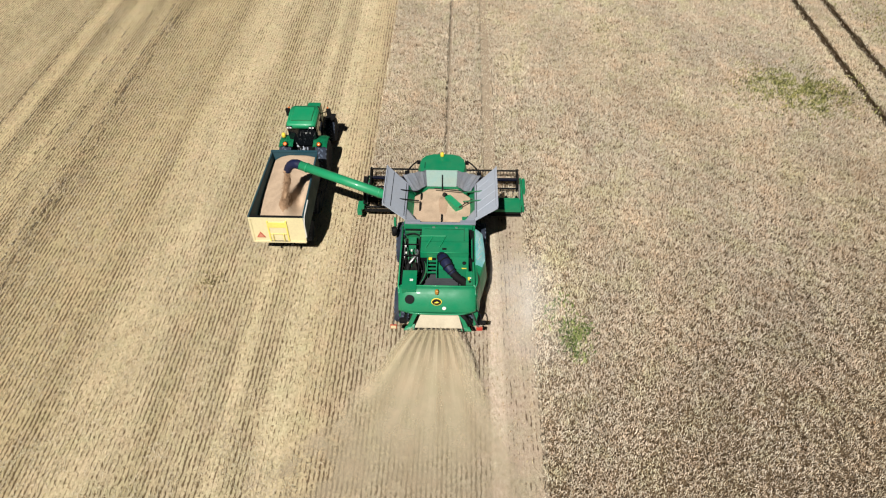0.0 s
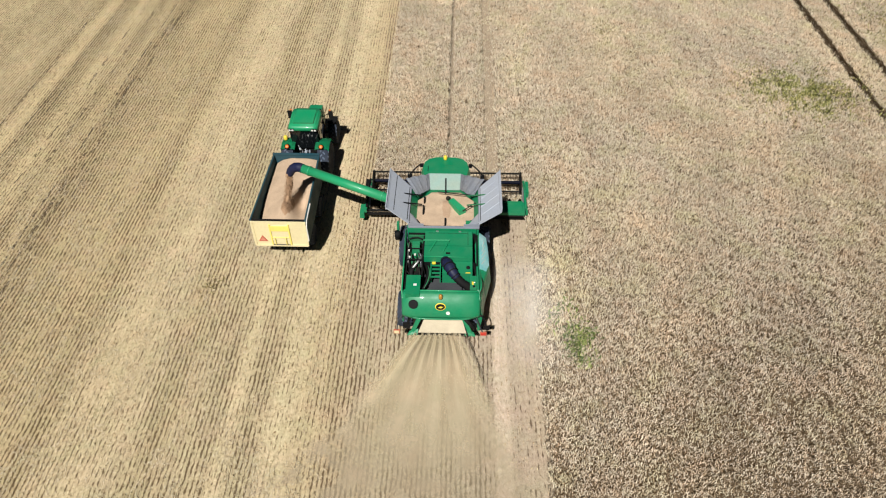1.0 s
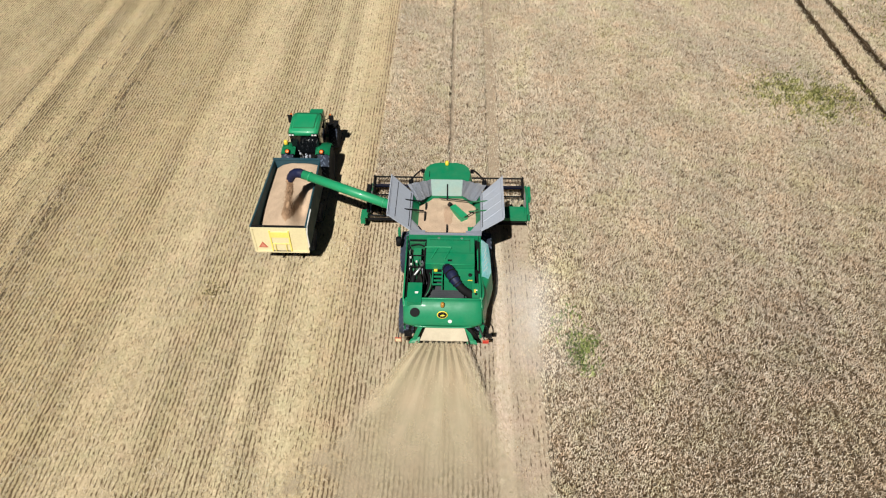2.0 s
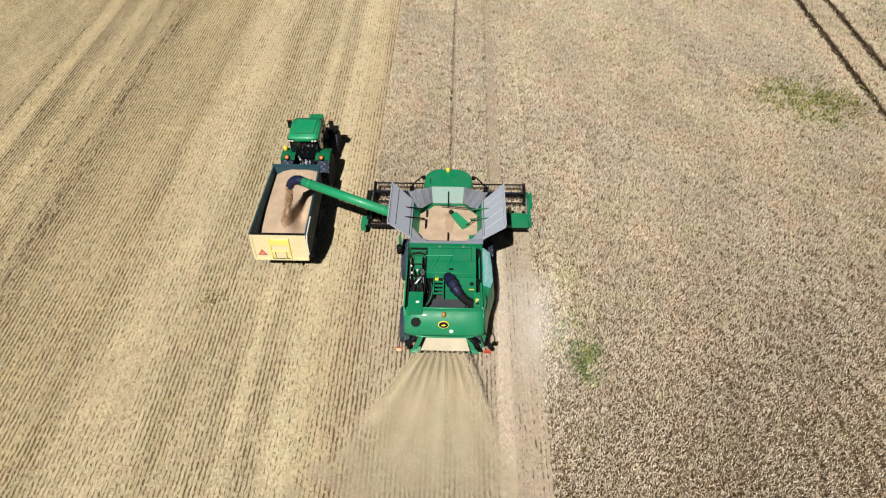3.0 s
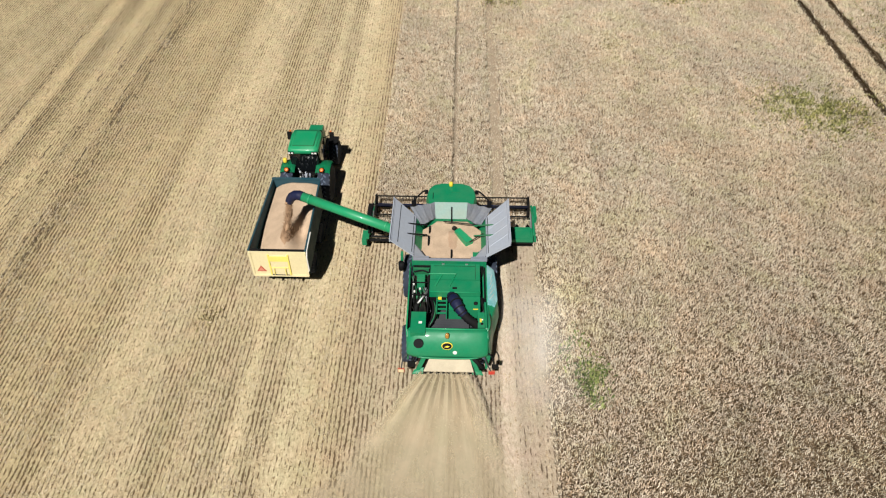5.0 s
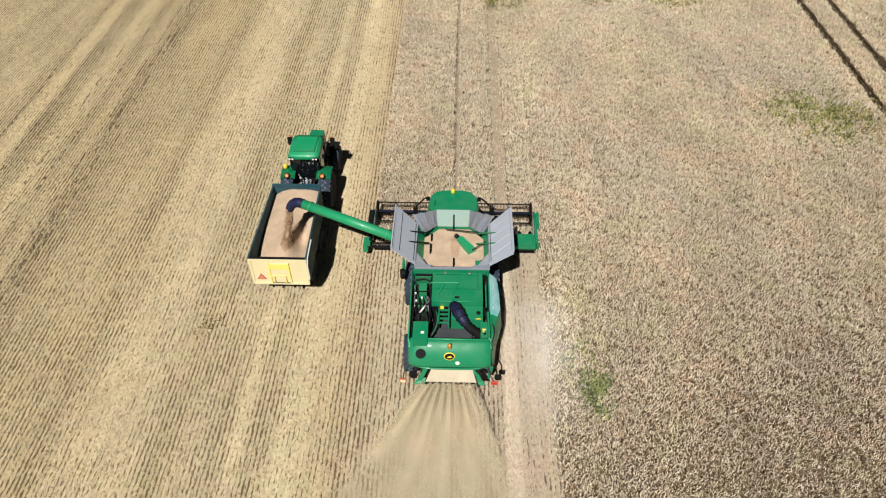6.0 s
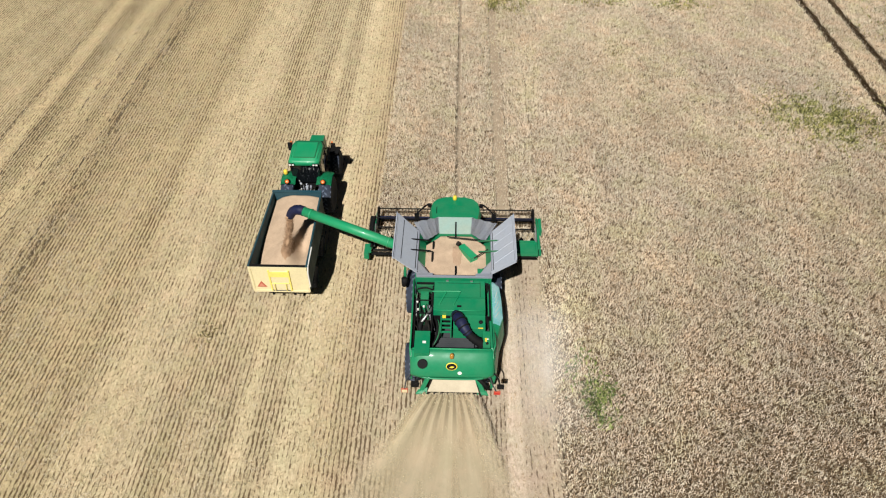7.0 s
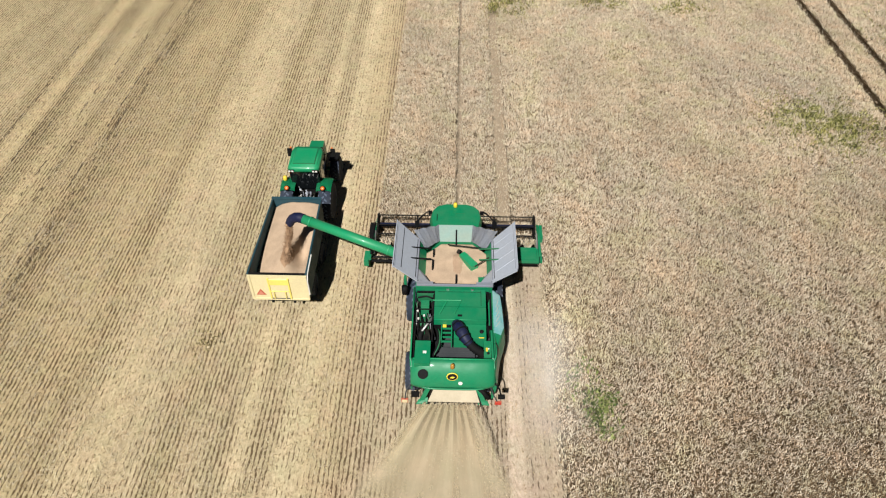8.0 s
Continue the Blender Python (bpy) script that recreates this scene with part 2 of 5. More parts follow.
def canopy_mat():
    m, n, l, b = shader("shade_understorey", 0.95)
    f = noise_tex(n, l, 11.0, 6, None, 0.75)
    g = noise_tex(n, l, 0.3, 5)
    # dark browns put the shade between stalks into the colour
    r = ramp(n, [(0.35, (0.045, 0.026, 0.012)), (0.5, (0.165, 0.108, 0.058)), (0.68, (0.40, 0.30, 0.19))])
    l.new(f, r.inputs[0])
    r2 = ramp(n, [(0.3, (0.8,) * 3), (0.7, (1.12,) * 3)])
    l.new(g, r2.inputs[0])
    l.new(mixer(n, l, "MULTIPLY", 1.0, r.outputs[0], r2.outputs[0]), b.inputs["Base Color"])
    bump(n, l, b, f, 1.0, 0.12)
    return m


CANOPY = canopy_mat()


SHIELD_G = paint("pale_teal_grey_sheet", (0.27, 0.41, 0.38), 0.5, 0.0, 0.3, 0.0)
STRAWBIT = straw("chopped_straw", [(0.0, (0.40, 0.33, 0.21)), (0.5, (0.56, 0.48, 0.33)), (1.0, (0.70, 0.62, 0.46))])


def dust_mat():
    """Hanging dust: mostly clear, streaked along the throw, thinning to its edges."""
    m, n, l, b = shader("straw_dust", 1.0)
    uv = n.new("ShaderNodeUVMap")
    mp = n.new("ShaderNodeMapping")
    mp.inputs["Scale"].default_value = (9.0, 1.8, 1.0)
    l.new(uv.outputs[0], mp.inputs["Vector"])
    ns = n.new("ShaderNodeTexNoise")
    ns.inputs["Scale"].default_value = 1.0
    ns.inputs["Detail"].default_value = 4
    l.new(mp.outputs[0], ns.inputs["Vector"])
    r = ramp(n, [(0.34, (0.62,) * 3), (0.60, (0.95,) * 3)])
    l.new(ns.outputs["Fac"], r.inputs[0])
    tint = ramp(n, [(0.34, (0.285, 0.232, 0.152)), (0.5, (0.325, 0.272, 0.184)), (0.66, (0.365, 0.31, 0.215))])
    l.new(ns.outputs["Fac"], tint.inputs[0])
    wave = n.new("ShaderNodeTexWave")
    wave.inputs["Scale"].default_value = 2.9
    wave.inputs["Distortion"].default_value = 2.2
    wave.inputs["Detail Scale"].default_value = 1.5
    lane_map = n.new("ShaderNodeMapping")
    lane_map.inputs["Scale"].default_value = (1.0, 0.18, 1.0)
    l.new(uv.outputs[0], lane_map.inputs["Vector"])
    l.new(lane_map.outputs[0], wave.inputs["Vector"])
    # dark lanes put the shade between chaff streams into the dust's colour
    lane = ramp(n, [(0.25, (0.55, 0.53, 0.50)), (0.7, (1.16, 1.16, 1.18))])
    l.new(wave.outputs["Fac"], lane.inputs[0])
    along = n.new("ShaderNodeSeparateXYZ")
    l.new(uv.outputs[0], along.inputs[0])
    fade = ramp(n, [(0.0, (1, 1, 1)), (0.08, (0.8,) * 3), (0.2, (0, 0, 0))])
    l.new(along.outputs["Y"], fade.inputs[0])
    lane_shaded = mixer(n, l, "MULTIPLY", 1.0, tint.outputs[0], lane.outputs[0])
    cloud = noise_tex(n, l, 0.75, 5, None, 0.6)

    def math_node(op, p, q):
        m2 = n.new("ShaderNodeMath")
        m2.operation = op
        for k, v in enumerate((p, q)):
            if isinstance(v, (int, float)):
                m2.inputs[k].default_value = v
            else:
                l.new(v, m2.inputs[k])
        return m2.outputs[0]
    stream = ramp(n, [(0.0, (1, 1, 1)), (0.07, (1.4,) * 3), (0.13, (1.36,) * 3), (0.18, (0.9,) * 3), (0.28, (1, 1, 1))])
    l.new(along.outputs["X"], stream.inputs[0])
    reach = ramp(n, [(0.15, (1, 1, 1)), (0.45, (0, 0, 0))])
    l.new(along.outputs["Y"], reach.inputs[0])
    c = mixer(n, l, "MIX", fade.outputs[0], tint.outputs[0], lane_shaded)
    hue = ramp(n, [(0.35, (0.94, 0.96, 0.92)), (0.5, (1.0, 0.99, 0.99)), (0.65, (1.10, 1.05, 1.06))])
    l.new(cloud, hue.inputs[0])
    c = mixer(n, l, "MULTIPLY", 1.0, c, hue.outputs[0])
    # brighter at the spreader, darker towards the far end
    rear_tone = ramp(n, [(0.0, (1.16, 1.13, 1.08)), (0.3, (1.0, 0.99, 0.97)), (0.8, (0.86, 0.85, 0.84))])
    l.new(along.outputs["Y"], rear_tone.inputs[0])
    c = mixer(n, l, "MULTIPLY", 1.0, c, rear_tone.outputs[0])
    l.new(mixer(n, l, "MULTIPLY", reach.outputs[0], c, stream.outputs[0]), b.inputs["Base Color"])
    # the veil frays at its sides and breaks into drifts where it settles
    rc = ramp(n, [(0.36, (0.25,) * 3), (0.6, (1.0,) * 3)])
    l.new(cloud, rc.inputs[0])
    fray = math_node("MULTIPLY", math_node("SUBTRACT", cloud, 0.5), math_node("MULTIPLY", along.outputs["Y"], 1.5))
    ru = ramp(n, [(0.0, (0, 0, 0)), (0.13, (0.9,) * 3), (0.26, (1, 1, 1)), (0.8, (1, 1, 1)), (1.0, (0, 0, 0))])
    l.new(math_node("ADD", math_node("SUBTRACT", along.outputs["X"], math_node("MULTIPLY", along.outputs["Y"], 0.1)), fray), ru.inputs[0])
    rv = ramp(n, [(0.0, (1, 1, 1)), (0.3, (0.85,) * 3), (0.6, (0.6,) * 3), (1.0, (0, 0, 0))])
    l.new(along.outputs["Y"], rv.inputs[0])
    thin = ramp(n, [(0.2, (0, 0, 0)), (0.6, (1, 1, 1))])
    l.new(along.outputs["Y"], thin.inputs[0])
    a = mixer(n, l, "MULTIPLY", 1.0, r.outputs[0], ru.outputs[0])
    a = mixer(n, l, "MULTIPLY", 1.0, a, rv.outputs[0])
    a = mixer(n, l, "MULTIPLY", thin.outputs[0], a, rc.outputs[0])
    l.new(a, b.inputs["Alpha"])
    return m


DUST = dust_mat()


def haze_mat():
    m, n, l, b = shader("pale_dust", 1.0)
    b.inputs["Base Color"].default_value = (0.62, 0.58, 0.53, 1)
    uv = n.new("ShaderNodeUVMap")
    sep = n.new("ShaderNodeSeparateXYZ")
    l.new(uv.outputs[0], sep.inputs[0])
    cloud = noise_tex(n, l, 0.8, 4)
    a = ramp(n, [(0.34, (0.12,) * 3), (0.66, (0.46,) * 3)])
    l.new(cloud, a.inputs[0])
    fx = ramp(n, [(0.0, (0, 0, 0)), (0.5, (1, 1, 1)), (1.0, (0, 0, 0))])
    l.new(sep.outputs["X"], fx.inputs[0])
    fy = ramp(n, [(0.0, (0, 0, 0)), (0.4, (1, 1, 1)), (1.0, (0, 0, 0))])
    l.new(sep.outputs["Y"], fy.inputs[0])
    c = mixer(n, l, "MULTIPLY", 1.0, a.outputs[0], fx.outputs[0])
    l.new(mixer(n, l, "MULTIPLY", 1.0, c, fy.outputs[0]), b.inputs["Alpha"])
    return m


HAZE = haze_mat()

# ------------------------------------------------------------------ mesh helpers
def quad_mesh(name, verts, faces):
    """A mesh from numpy arrays: verts (n, 3), faces (m, k)."""
    me = bpy.data.meshes.new(name)
    k = faces.shape[1]
    me.vertices.add(len(verts))
    me.vertices.foreach_set("co", verts.astype(np.float32).ravel())
    me.loops.add(faces.size)
    me.loops.foreach_set("vertex_index", faces.astype(np.int32).ravel())
    me.polygons.add(len(faces))
    me.polygons.foreach_set("loop_start", np.arange(0, faces.size, k, dtype=np.int32))
    me.polygons.foreach_set("loop_total", np.full(len(faces), k, dtype=np.int32))
    me.update(calc_edges=True)
    return me


def part(name, bm, material, parent, label="", bevel=0.0, smooth=False):
    """One mesh object under a thing or a part."""
    if bevel:
        sharp = [e for e in bm.edges if len(e.link_faces) == 2 and e.calc_face_angle(0) > 0.6]
        if sharp:
            bmesh.ops.bevel(bm, geom=sharp, offset=bevel, segments=2, profile=0.6, affect="EDGES", clamp_overlap=True)
    bmesh.ops.recalc_face_normals(bm, faces=bm.faces)
    me = bpy.data.meshes.new(name)
    bm.to_mesh(me)
    bm.free()
    if smooth:
        me.shade_smooth()
    me.materials.append(material)
    ob = new(name, me)
    ob.parent = parent
    if label:
        ob["label"] = label
    return ob


def thing(name, label, category, group=""):
    return tagged(new(name), label, category, group)


def add_hull(bm, lower, upper):
    """A solid between two rings of as many points."""
    a = [bm.verts.new(p) for p in lower]
    b = [bm.verts.new(p) for p in upper]
    bm.faces.new(a[::-1])
    bm.faces.new(b)
    k = len(a)
    for i in range(k):
        bm.faces.new((a[i], a[(i + 1) % k], b[(i + 1) % k], b[i]))
    return bm


def box(x0, x1, y0, y1, z0, z1, bm=None):
    bm = bm or bmesh.new()
    lo = [(x0, y0, z0), (x1, y0, z0), (x1, y1, z0), (x0, y1, z0)]
    return add_hull(bm, lo, [(x, y, z1) for x, y, _ in lo])


def slab(points, push, bm=None):
    """A sheet with thickness: a polygon pushed along a vector."""
    bm = bm or bmesh.new()
    p = Vector(push)
    return add_hull(bm, [Vector(q) for q in points], [Vector(q) + p for q in points])


def rod(p0, p1, r, r1=None, seg=10, bm=None):
    bm = bm or bmesh.new()
    p0, p1 = Vector(p0), Vector(p1)
    d = (p1 - p0).normalized()
    u = d.orthogonal().normalized()
    v = d.cross(u)
    r1 = r if r1 is None else r1
    ring = lambda c, rr: [c + (u * math.cos(2 * math.pi * i / seg) + v * math.sin(2 * math.pi * i / seg)) * rr for i in range(seg)]
    return add_hull(bm, ring(p0, r), ring(p1, r1))


def pipe(points, r, seg=8, bm=None):
    """A bent tube through the points; r may be a list."""
    bm = bm or bmesh.new()
    pts = [Vector(p) for p in points]
    rs = r if isinstance(r, (list, tuple)) else [r] * len(pts)
    rings, u = [], None
    for i, p in enumerate(pts):
        d = (pts[min(i + 1, len(pts) - 1)] - pts[max(i - 1, 0)]).normalized()
        u = d.orthogonal().normalized() if u is None else (u - d * u.dot(d)).normalized()
        v = d.cross(u)
        rings.append([bm.verts.new(p + (u * math.cos(2 * math.pi * k / seg) + v * math.sin(2 * math.pi * k / seg)) * rs[i]) for k in range(seg)])
    for a, b in zip(rings, rings[1:]):
        for k in range(seg):
            bm.faces.new((a[k], a[(k + 1) % seg], b[(k + 1) % seg], b[k]))
    bm.faces.new(rings[0][::-1])
    bm.faces.new(rings[-1])
    return bm


def bowed(points, n=6):
    """Smooth points through the given ones."""
    out = []
    pts = [Vector(p) for p in points]
    for i in range(len(pts) - 1):
        a, b, c, d = pts[max(i - 1, 0)], pts[i], pts[i + 1], pts[min(i + 2, len(pts) - 1)]
        for k in range(n):
            t = k / n
            out.append(0.5 * (2 * b + (c - a) * t + (2 * a - 5 * b + 4 * c - d) * t * t + (3 * b - a - 3 * c + d) * t ** 3))
    return out + [pts[-1]]


def lathe(profile, centre, axis="X", seg=28, bm=None):
    """Turn (along, radius) points about an axis."""
    bm = bm or bmesh.new()
    rings = []
    for s, r in profile:
        ring = []
        for k in range(seg):
            a = 2 * math.pi * k / seg
            c, d = r * math.cos(a), r * math.sin(a)
            p = {"X": (s, c, d), "Y": (c, s, d), "Z": (c, d, s)}[axis]
            ring.append(bm.verts.new(Vector(p) + Vector(centre)))
        rings.append(ring)
    for a, b in zip(rings, rings[1:]):
        for k in range(seg):
            bm.faces.new((a[k], a[(k + 1) % seg], b[(k + 1) % seg], b[k]))
    bm.faces.new(rings[0][::-1])
    bm.faces.new(rings[-1])
    return bm


def wheel(parent, x, y, r, w, rim, lugs=22):
    """A farm tyre with slanted lugs on a dished rim."""
    h = w / 2
    prof = [(-h * 0.8, r * 0.55), (-h, r * 0.68), (-h * 0.98, r * 0.86), (-h * 0.82, r * 0.95), (0, r * 0.965), (h * 0.82, r * 0.95), (h * 0.98, r * 0.86), (h, r * 0.68), (h * 0.8, r * 0.55)]
    tyre = part("tyre", lathe(prof, (x, y, r), "X", 36), RUBBER, parent, "black lugged rubber tyre", smooth=True)
    bm = bmesh.new()
    for side in (-1, 1):
        for k in range(lugs):
            a = 2 * math.pi * (k + 0.25 * side) / lugs
            pts = []
            for s, da, rr in ((0.02, 0.0, 0.95), (0.98, 0.24, 0.86), (0.98, 0.34, 0.86), (0.02, 0.10, 0.95)):
                pts.append((side * h * s, a + da, rr * r))
            lo = [(x + s, y + q * math.cos(t), r + q * math.sin(t)) for s, t, q in pts]
            hi = [(x + s, y + (q + 0.05 * r) * math.cos(t), r + (q + 0.05 * r) * math.sin(t)) for s, t, q in pts]
            add_hull(bm, lo, hi)
    part("tread", bm, TREAD, tyre, "dusty grey tread lugs")
    part("rim", lathe([(-h * 0.5, r * 0.12), (-h * 0.55, r * 0.3), (-h * 0.75, r * 0.56), (h * 0.75, r * 0.56), (h * 0.55, r * 0.3), (h * 0.5, r * 0.12)], (x, y, r), "X", 24), rim, tyre, "yellow steel rim", smooth=False)


# ------------------------------------------------------------------ ground
def make_ground():
    g = 3000
    me = quad_mesh("ground", np.array([(-g, -g, 0), (g, -g, 0), (g, g, 0), (-g, g, 0)], float), np.array([[0, 1, 2, 3]]))
    me.materials.append(SOIL)
    tagged(new("ground", me), "dry soil strewn with chaff and cut straw", "ground", kind="structure")


make_ground()

RNG = np.random.default_rng(5)


def blades(px, py, pz, length, width, lean, bend=0.5):
    """Narrow bent leaves standing at the given places: two quads each."""
    n = len(px)
    ang = RNG.uniform(0, 2 * np.pi, n)
    face = RNG.uniform(0, 2 * np.pi, n)
    ln = length * RNG.uniform(0.7, 1.3, n)
    tilt = lean * RNG.uniform(0.1, 1.0, n)
    w = width * RNG.uniform(0.7, 1.3, n) * 0.5
    base = np.stack([px, py, pz], 1)
    d1 = np.stack([np.cos(ang) * np.sin(tilt * 0.5), np.sin(ang) * np.sin(tilt * 0.5), np.cos(tilt * 0.5)], 1)
    d2 = np.stack([np.cos(ang) * np.sin(tilt * (1 + bend)), np.sin(ang) * np.sin(tilt * (1 + bend)), np.cos(tilt * (1 + bend))], 1)
    side = np.stack([np.cos(face), np.sin(face), np.zeros(n)], 1) * w[:, None]
    mid = base + d1 * (ln * 0.55)[:, None]
    tip = mid + d2 * (ln * 0.45)[:, None]
    v = np.stack([base - side * 0.7, base + side * 0.7, mid + side, mid - side, tip + side * 0.35, tip - side * 0.35], 1).reshape(-1, 3)
    i = np.arange(n)[:, None] * 6
    f = np.concatenate([i + np.array([[0, 1, 2, 3]]), i + np.array([[3, 2, 4, 5]])], 0)
    return v, f


CUT_L, CUT_R, FRONT = -3.7, 3.85, 6.7
TRACKS = [(24.05, 24.72), (26.2, 26.88)]
OLD_TRACKS = [(-0.08, 0.26), (1.9, 2.66)]


def wheat_strips():
    """Plots of standing wheat between the wheel tracks: x0, x1, y0, y1."""
    out, x = [], CUT_R
    for a, b in TRACKS:
        out.append((x, a, -300.0, 900.0))
        x = b
    out.append((x, 900.0, -300.0, 900.0))
    x = CUT_L
    for a, b in OLD_TRACKS:
        out.append((x, a, FRONT, 900.0))
        x = b
    out.append((x, CUT_R, FRONT, 900.0))
    return out


def drift(px, py, cell, seed):
    """Smooth random values in 0..1 over the plan, with features of about one cell."""
    grid = np.random.default_rng(seed).random((256, 256))
    u, v = px / cell + 900, py / cell + 900
    i, j = np.floor(u).astype(int), np.floor(v).astype(int)
    a, b = u - i, v - j
    a, b = a * a * (3 - 2 * a), b * b * (3 - 2 * b)
    g = lambda p, q: grid[(i + p) % 256, (j + q) % 256]
    return (g(0, 0) * (1 - a) + g(1, 0) * a) * (1 - b) + (g(0, 1) * (1 - a) + g(1, 1) * a) * b


def ears(px, py, pz, length, width, lean):
    """Nodding ears: one narrow kite each."""
    n = len(px)
    ang, face = RNG.uniform(0, 2 * np.pi, n), RNG.uniform(0, 2 * np.pi, n)
    tilt = lean * RNG.uniform(0.15, 1.0, n)
    ln = length * RNG.uniform(0.7, 1.3, n)
    w = width * RNG.uniform(0.7, 1.3, n) * 0.5
    d = np.stack([np.cos(ang) * np.sin(tilt), np.sin(ang) * np.sin(tilt), np.cos(tilt)], 1)
    side = np.stack([np.cos(face), np.sin(face), np.zeros(n)], 1) * w[:, None]
    base = np.stack([px, py, pz], 1)
    mid = base + d * (ln * 0.6)[:, None]
    v = np.stack([base, mid + side, base + d * ln[:, None], mid - side], 1).reshape(-1, 3)
    return v, np.arange(n)[:, None] * 4 + np.array([[0, 1, 2, 3]])


def make_wheat():
    vs, fs, off = [], [], 0
    for y0, y1, size in ((-10.5, 4, 1.0), (4, 14, 1.02), (14, 24, 1.06), (24, 42, 1.15)):
        edge = 19 + 0.46 * (y1 + 8)
        for x0, x1, a, b in wheat_strips():
            ya, yb = max(y0, a), min(y1, b)
            for xa, xb, dn in ((x0, min(x1, edge), 690), (max(x0, edge), min(x1, 55), 45)):
                if yb <= ya or xb <= xa:
                    continue
                n = int(dn * (xb - xa) * (yb - ya))
                px, py = RNG.uniform(xa, xb, n), RNG.uniform(ya, yb, n)
                near = np.clip((4.0 - py + 0.35 * (px - 8)) / 17.0, 0, 1)
                if xa == CUT_R:
                    near = near * np.clip((px - CUT_R) / 5.0, 0.5, 1.0)
                sel = RNG.random(n) < 1.0 - 0.42 * near
                px, py, near = px[sel], py[sel], near[sel]
                if xb - xa > 0.5:
                    ends = np.exp(-(px - xa) / 0.12) * (xa != CUT_R) - np.exp(-(xb - px) / 0.12)
                    px = px - 0.08 * ends * drift(px, py, 0.35, 9)
                if xa == CUT_R:
                    px = px - 0.22 * np.exp(-(px - xa) / 0.3) * drift(px, py, 0.4, 8)
                tall = drift(px, py, 0.27, 3) * 0.46 + drift(px, py, 0.5, 6) * 0.28 + drift(px, py, 1.1, 4) * 0.26
                pz = 0.315 - 0.015 * near + (0.27 + 0.43 * near) * tall + RNG.uniform(-0.03, 0.03, len(px))
                fine = 1.0 - 0.24 * near
                v, f = ears(px, py, pz, 0.19 * size * fine, 0.032 * size * fine, 0.9)
                vs.append(v)
                fs.append(f + off)
                off += len(v)
    # thin, low growth left standing in the wheel tracks
    for (a, b), y0, n, top in ((OLD_TRACKS[0], FRONT, 900, 0.14), (OLD_TRACKS[1], FRONT, 9000, 0.12), (TRACKS[0], -14, 3600, 0.2), (TRACKS[1], -14, 3600, 0.2)):
        py = y0 + (44 - y0) * RNG.random(n)
        px = RNG.choice([a, b], n) + RNG.normal(0, 0.08, n)
        mid = RNG.random(n) < 0.5 * drift(px, py, 1.6, 21)
        px = np.where(mid, RNG.uniform(a, b, n), px)
        v, f = ears(px, py, 0.02 + RNG.uniform(0, top, n), 0.17, 0.03, 1.2)
        vs.append(v)
        fs.append(f + off)
        off += len(v)
    me = quad_mesh("standing_wheat", np.concatenate(vs), np.concatenate(fs))
    me.materials.append(WHEAT)
    ob = tagged(new("standing_wheat", me), "ripe standing wheat, pale tan ears, uncut", "wheat", kind="stuff")
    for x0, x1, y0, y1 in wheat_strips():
        # solid dark block stands for the lower stalks and their shade
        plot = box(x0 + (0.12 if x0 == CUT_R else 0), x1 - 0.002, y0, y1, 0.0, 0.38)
        tagged(part("shade_understorey", plot, CANOPY, ob), kind="stuff")


make_wheat()


def make_tracks():
    """Bare soil in the sprayer's wheel tracks."""
    for k, (a, b) in enumerate(TRACKS + OLD_TRACKS):
        ny = 120
        y0, y1 = (-60.0, 160.0) if k < 2 else (FRONT - 0.3, 160.0)
        vs, fs = [], []
        for j in range(ny + 1):
            y = y0 + (y1 - y0) * j / ny
            vs += [(a - 0.02, y, 0.005), ((a + b) / 2, y, 0.03), (b + 0.02, y, 0.005)]
        for j in range(ny):
            for i in range(2):
                q = j * 3 + i
                fs.append((q, q + 1, q + 4, q + 3))
        me = quad_mesh("wheel_track", np.array(vs), np.array(fs))
        me.materials.append(BARE if k < 2 else BARE_L)
        tagged(new("wheel_track", me), "bare brown soil in an old wheel track", "track", kind="structure")


make_tracks()


def make_clods():
    """Ragged ridges of straw and soil thrown up beside the old wheel tracks in the stubble."""
    vs, fs, off = [], [], 0
    for x, h in ((-18.6, 0.08), (-19.3, 0.1), (-19.72, 0.1), (-20.3, 0.1), (-24.5, 0.1), (-24.8, 0.08), (-22.45, 0.09), (-22.7, 0.07), (-20.7, 0.06), (-6.45, 0.03), (-5.3, 0.03)):
        n = int(160 * (60 * h + 4))
        py = RNG.uniform(-14, 46, n)
        px = x + RNG.normal(0, 0.16, n)
        sel = drift(px, py, 1.3, int(abs(x) * 10)) + RNG.uniform(-0.35, 0.35, n) > 0.5
        px, py = px[sel], py[sel]
        v, f = ears(px, py, np.full(len(px), 0.0), h * 1.5, 0.04, 0.9)
        vs.append(v)
        fs.append(f + off)
        off += len(v)
    me = quad_mesh("straw_clods", np.concatenate(vs), np.concatenate(fs))
    me.materials.append(STUB)
    tagged(new("straw_clods", me), "ragged straw and clods beside old wheel tracks", "straw", kind="stuff")


make_clods()


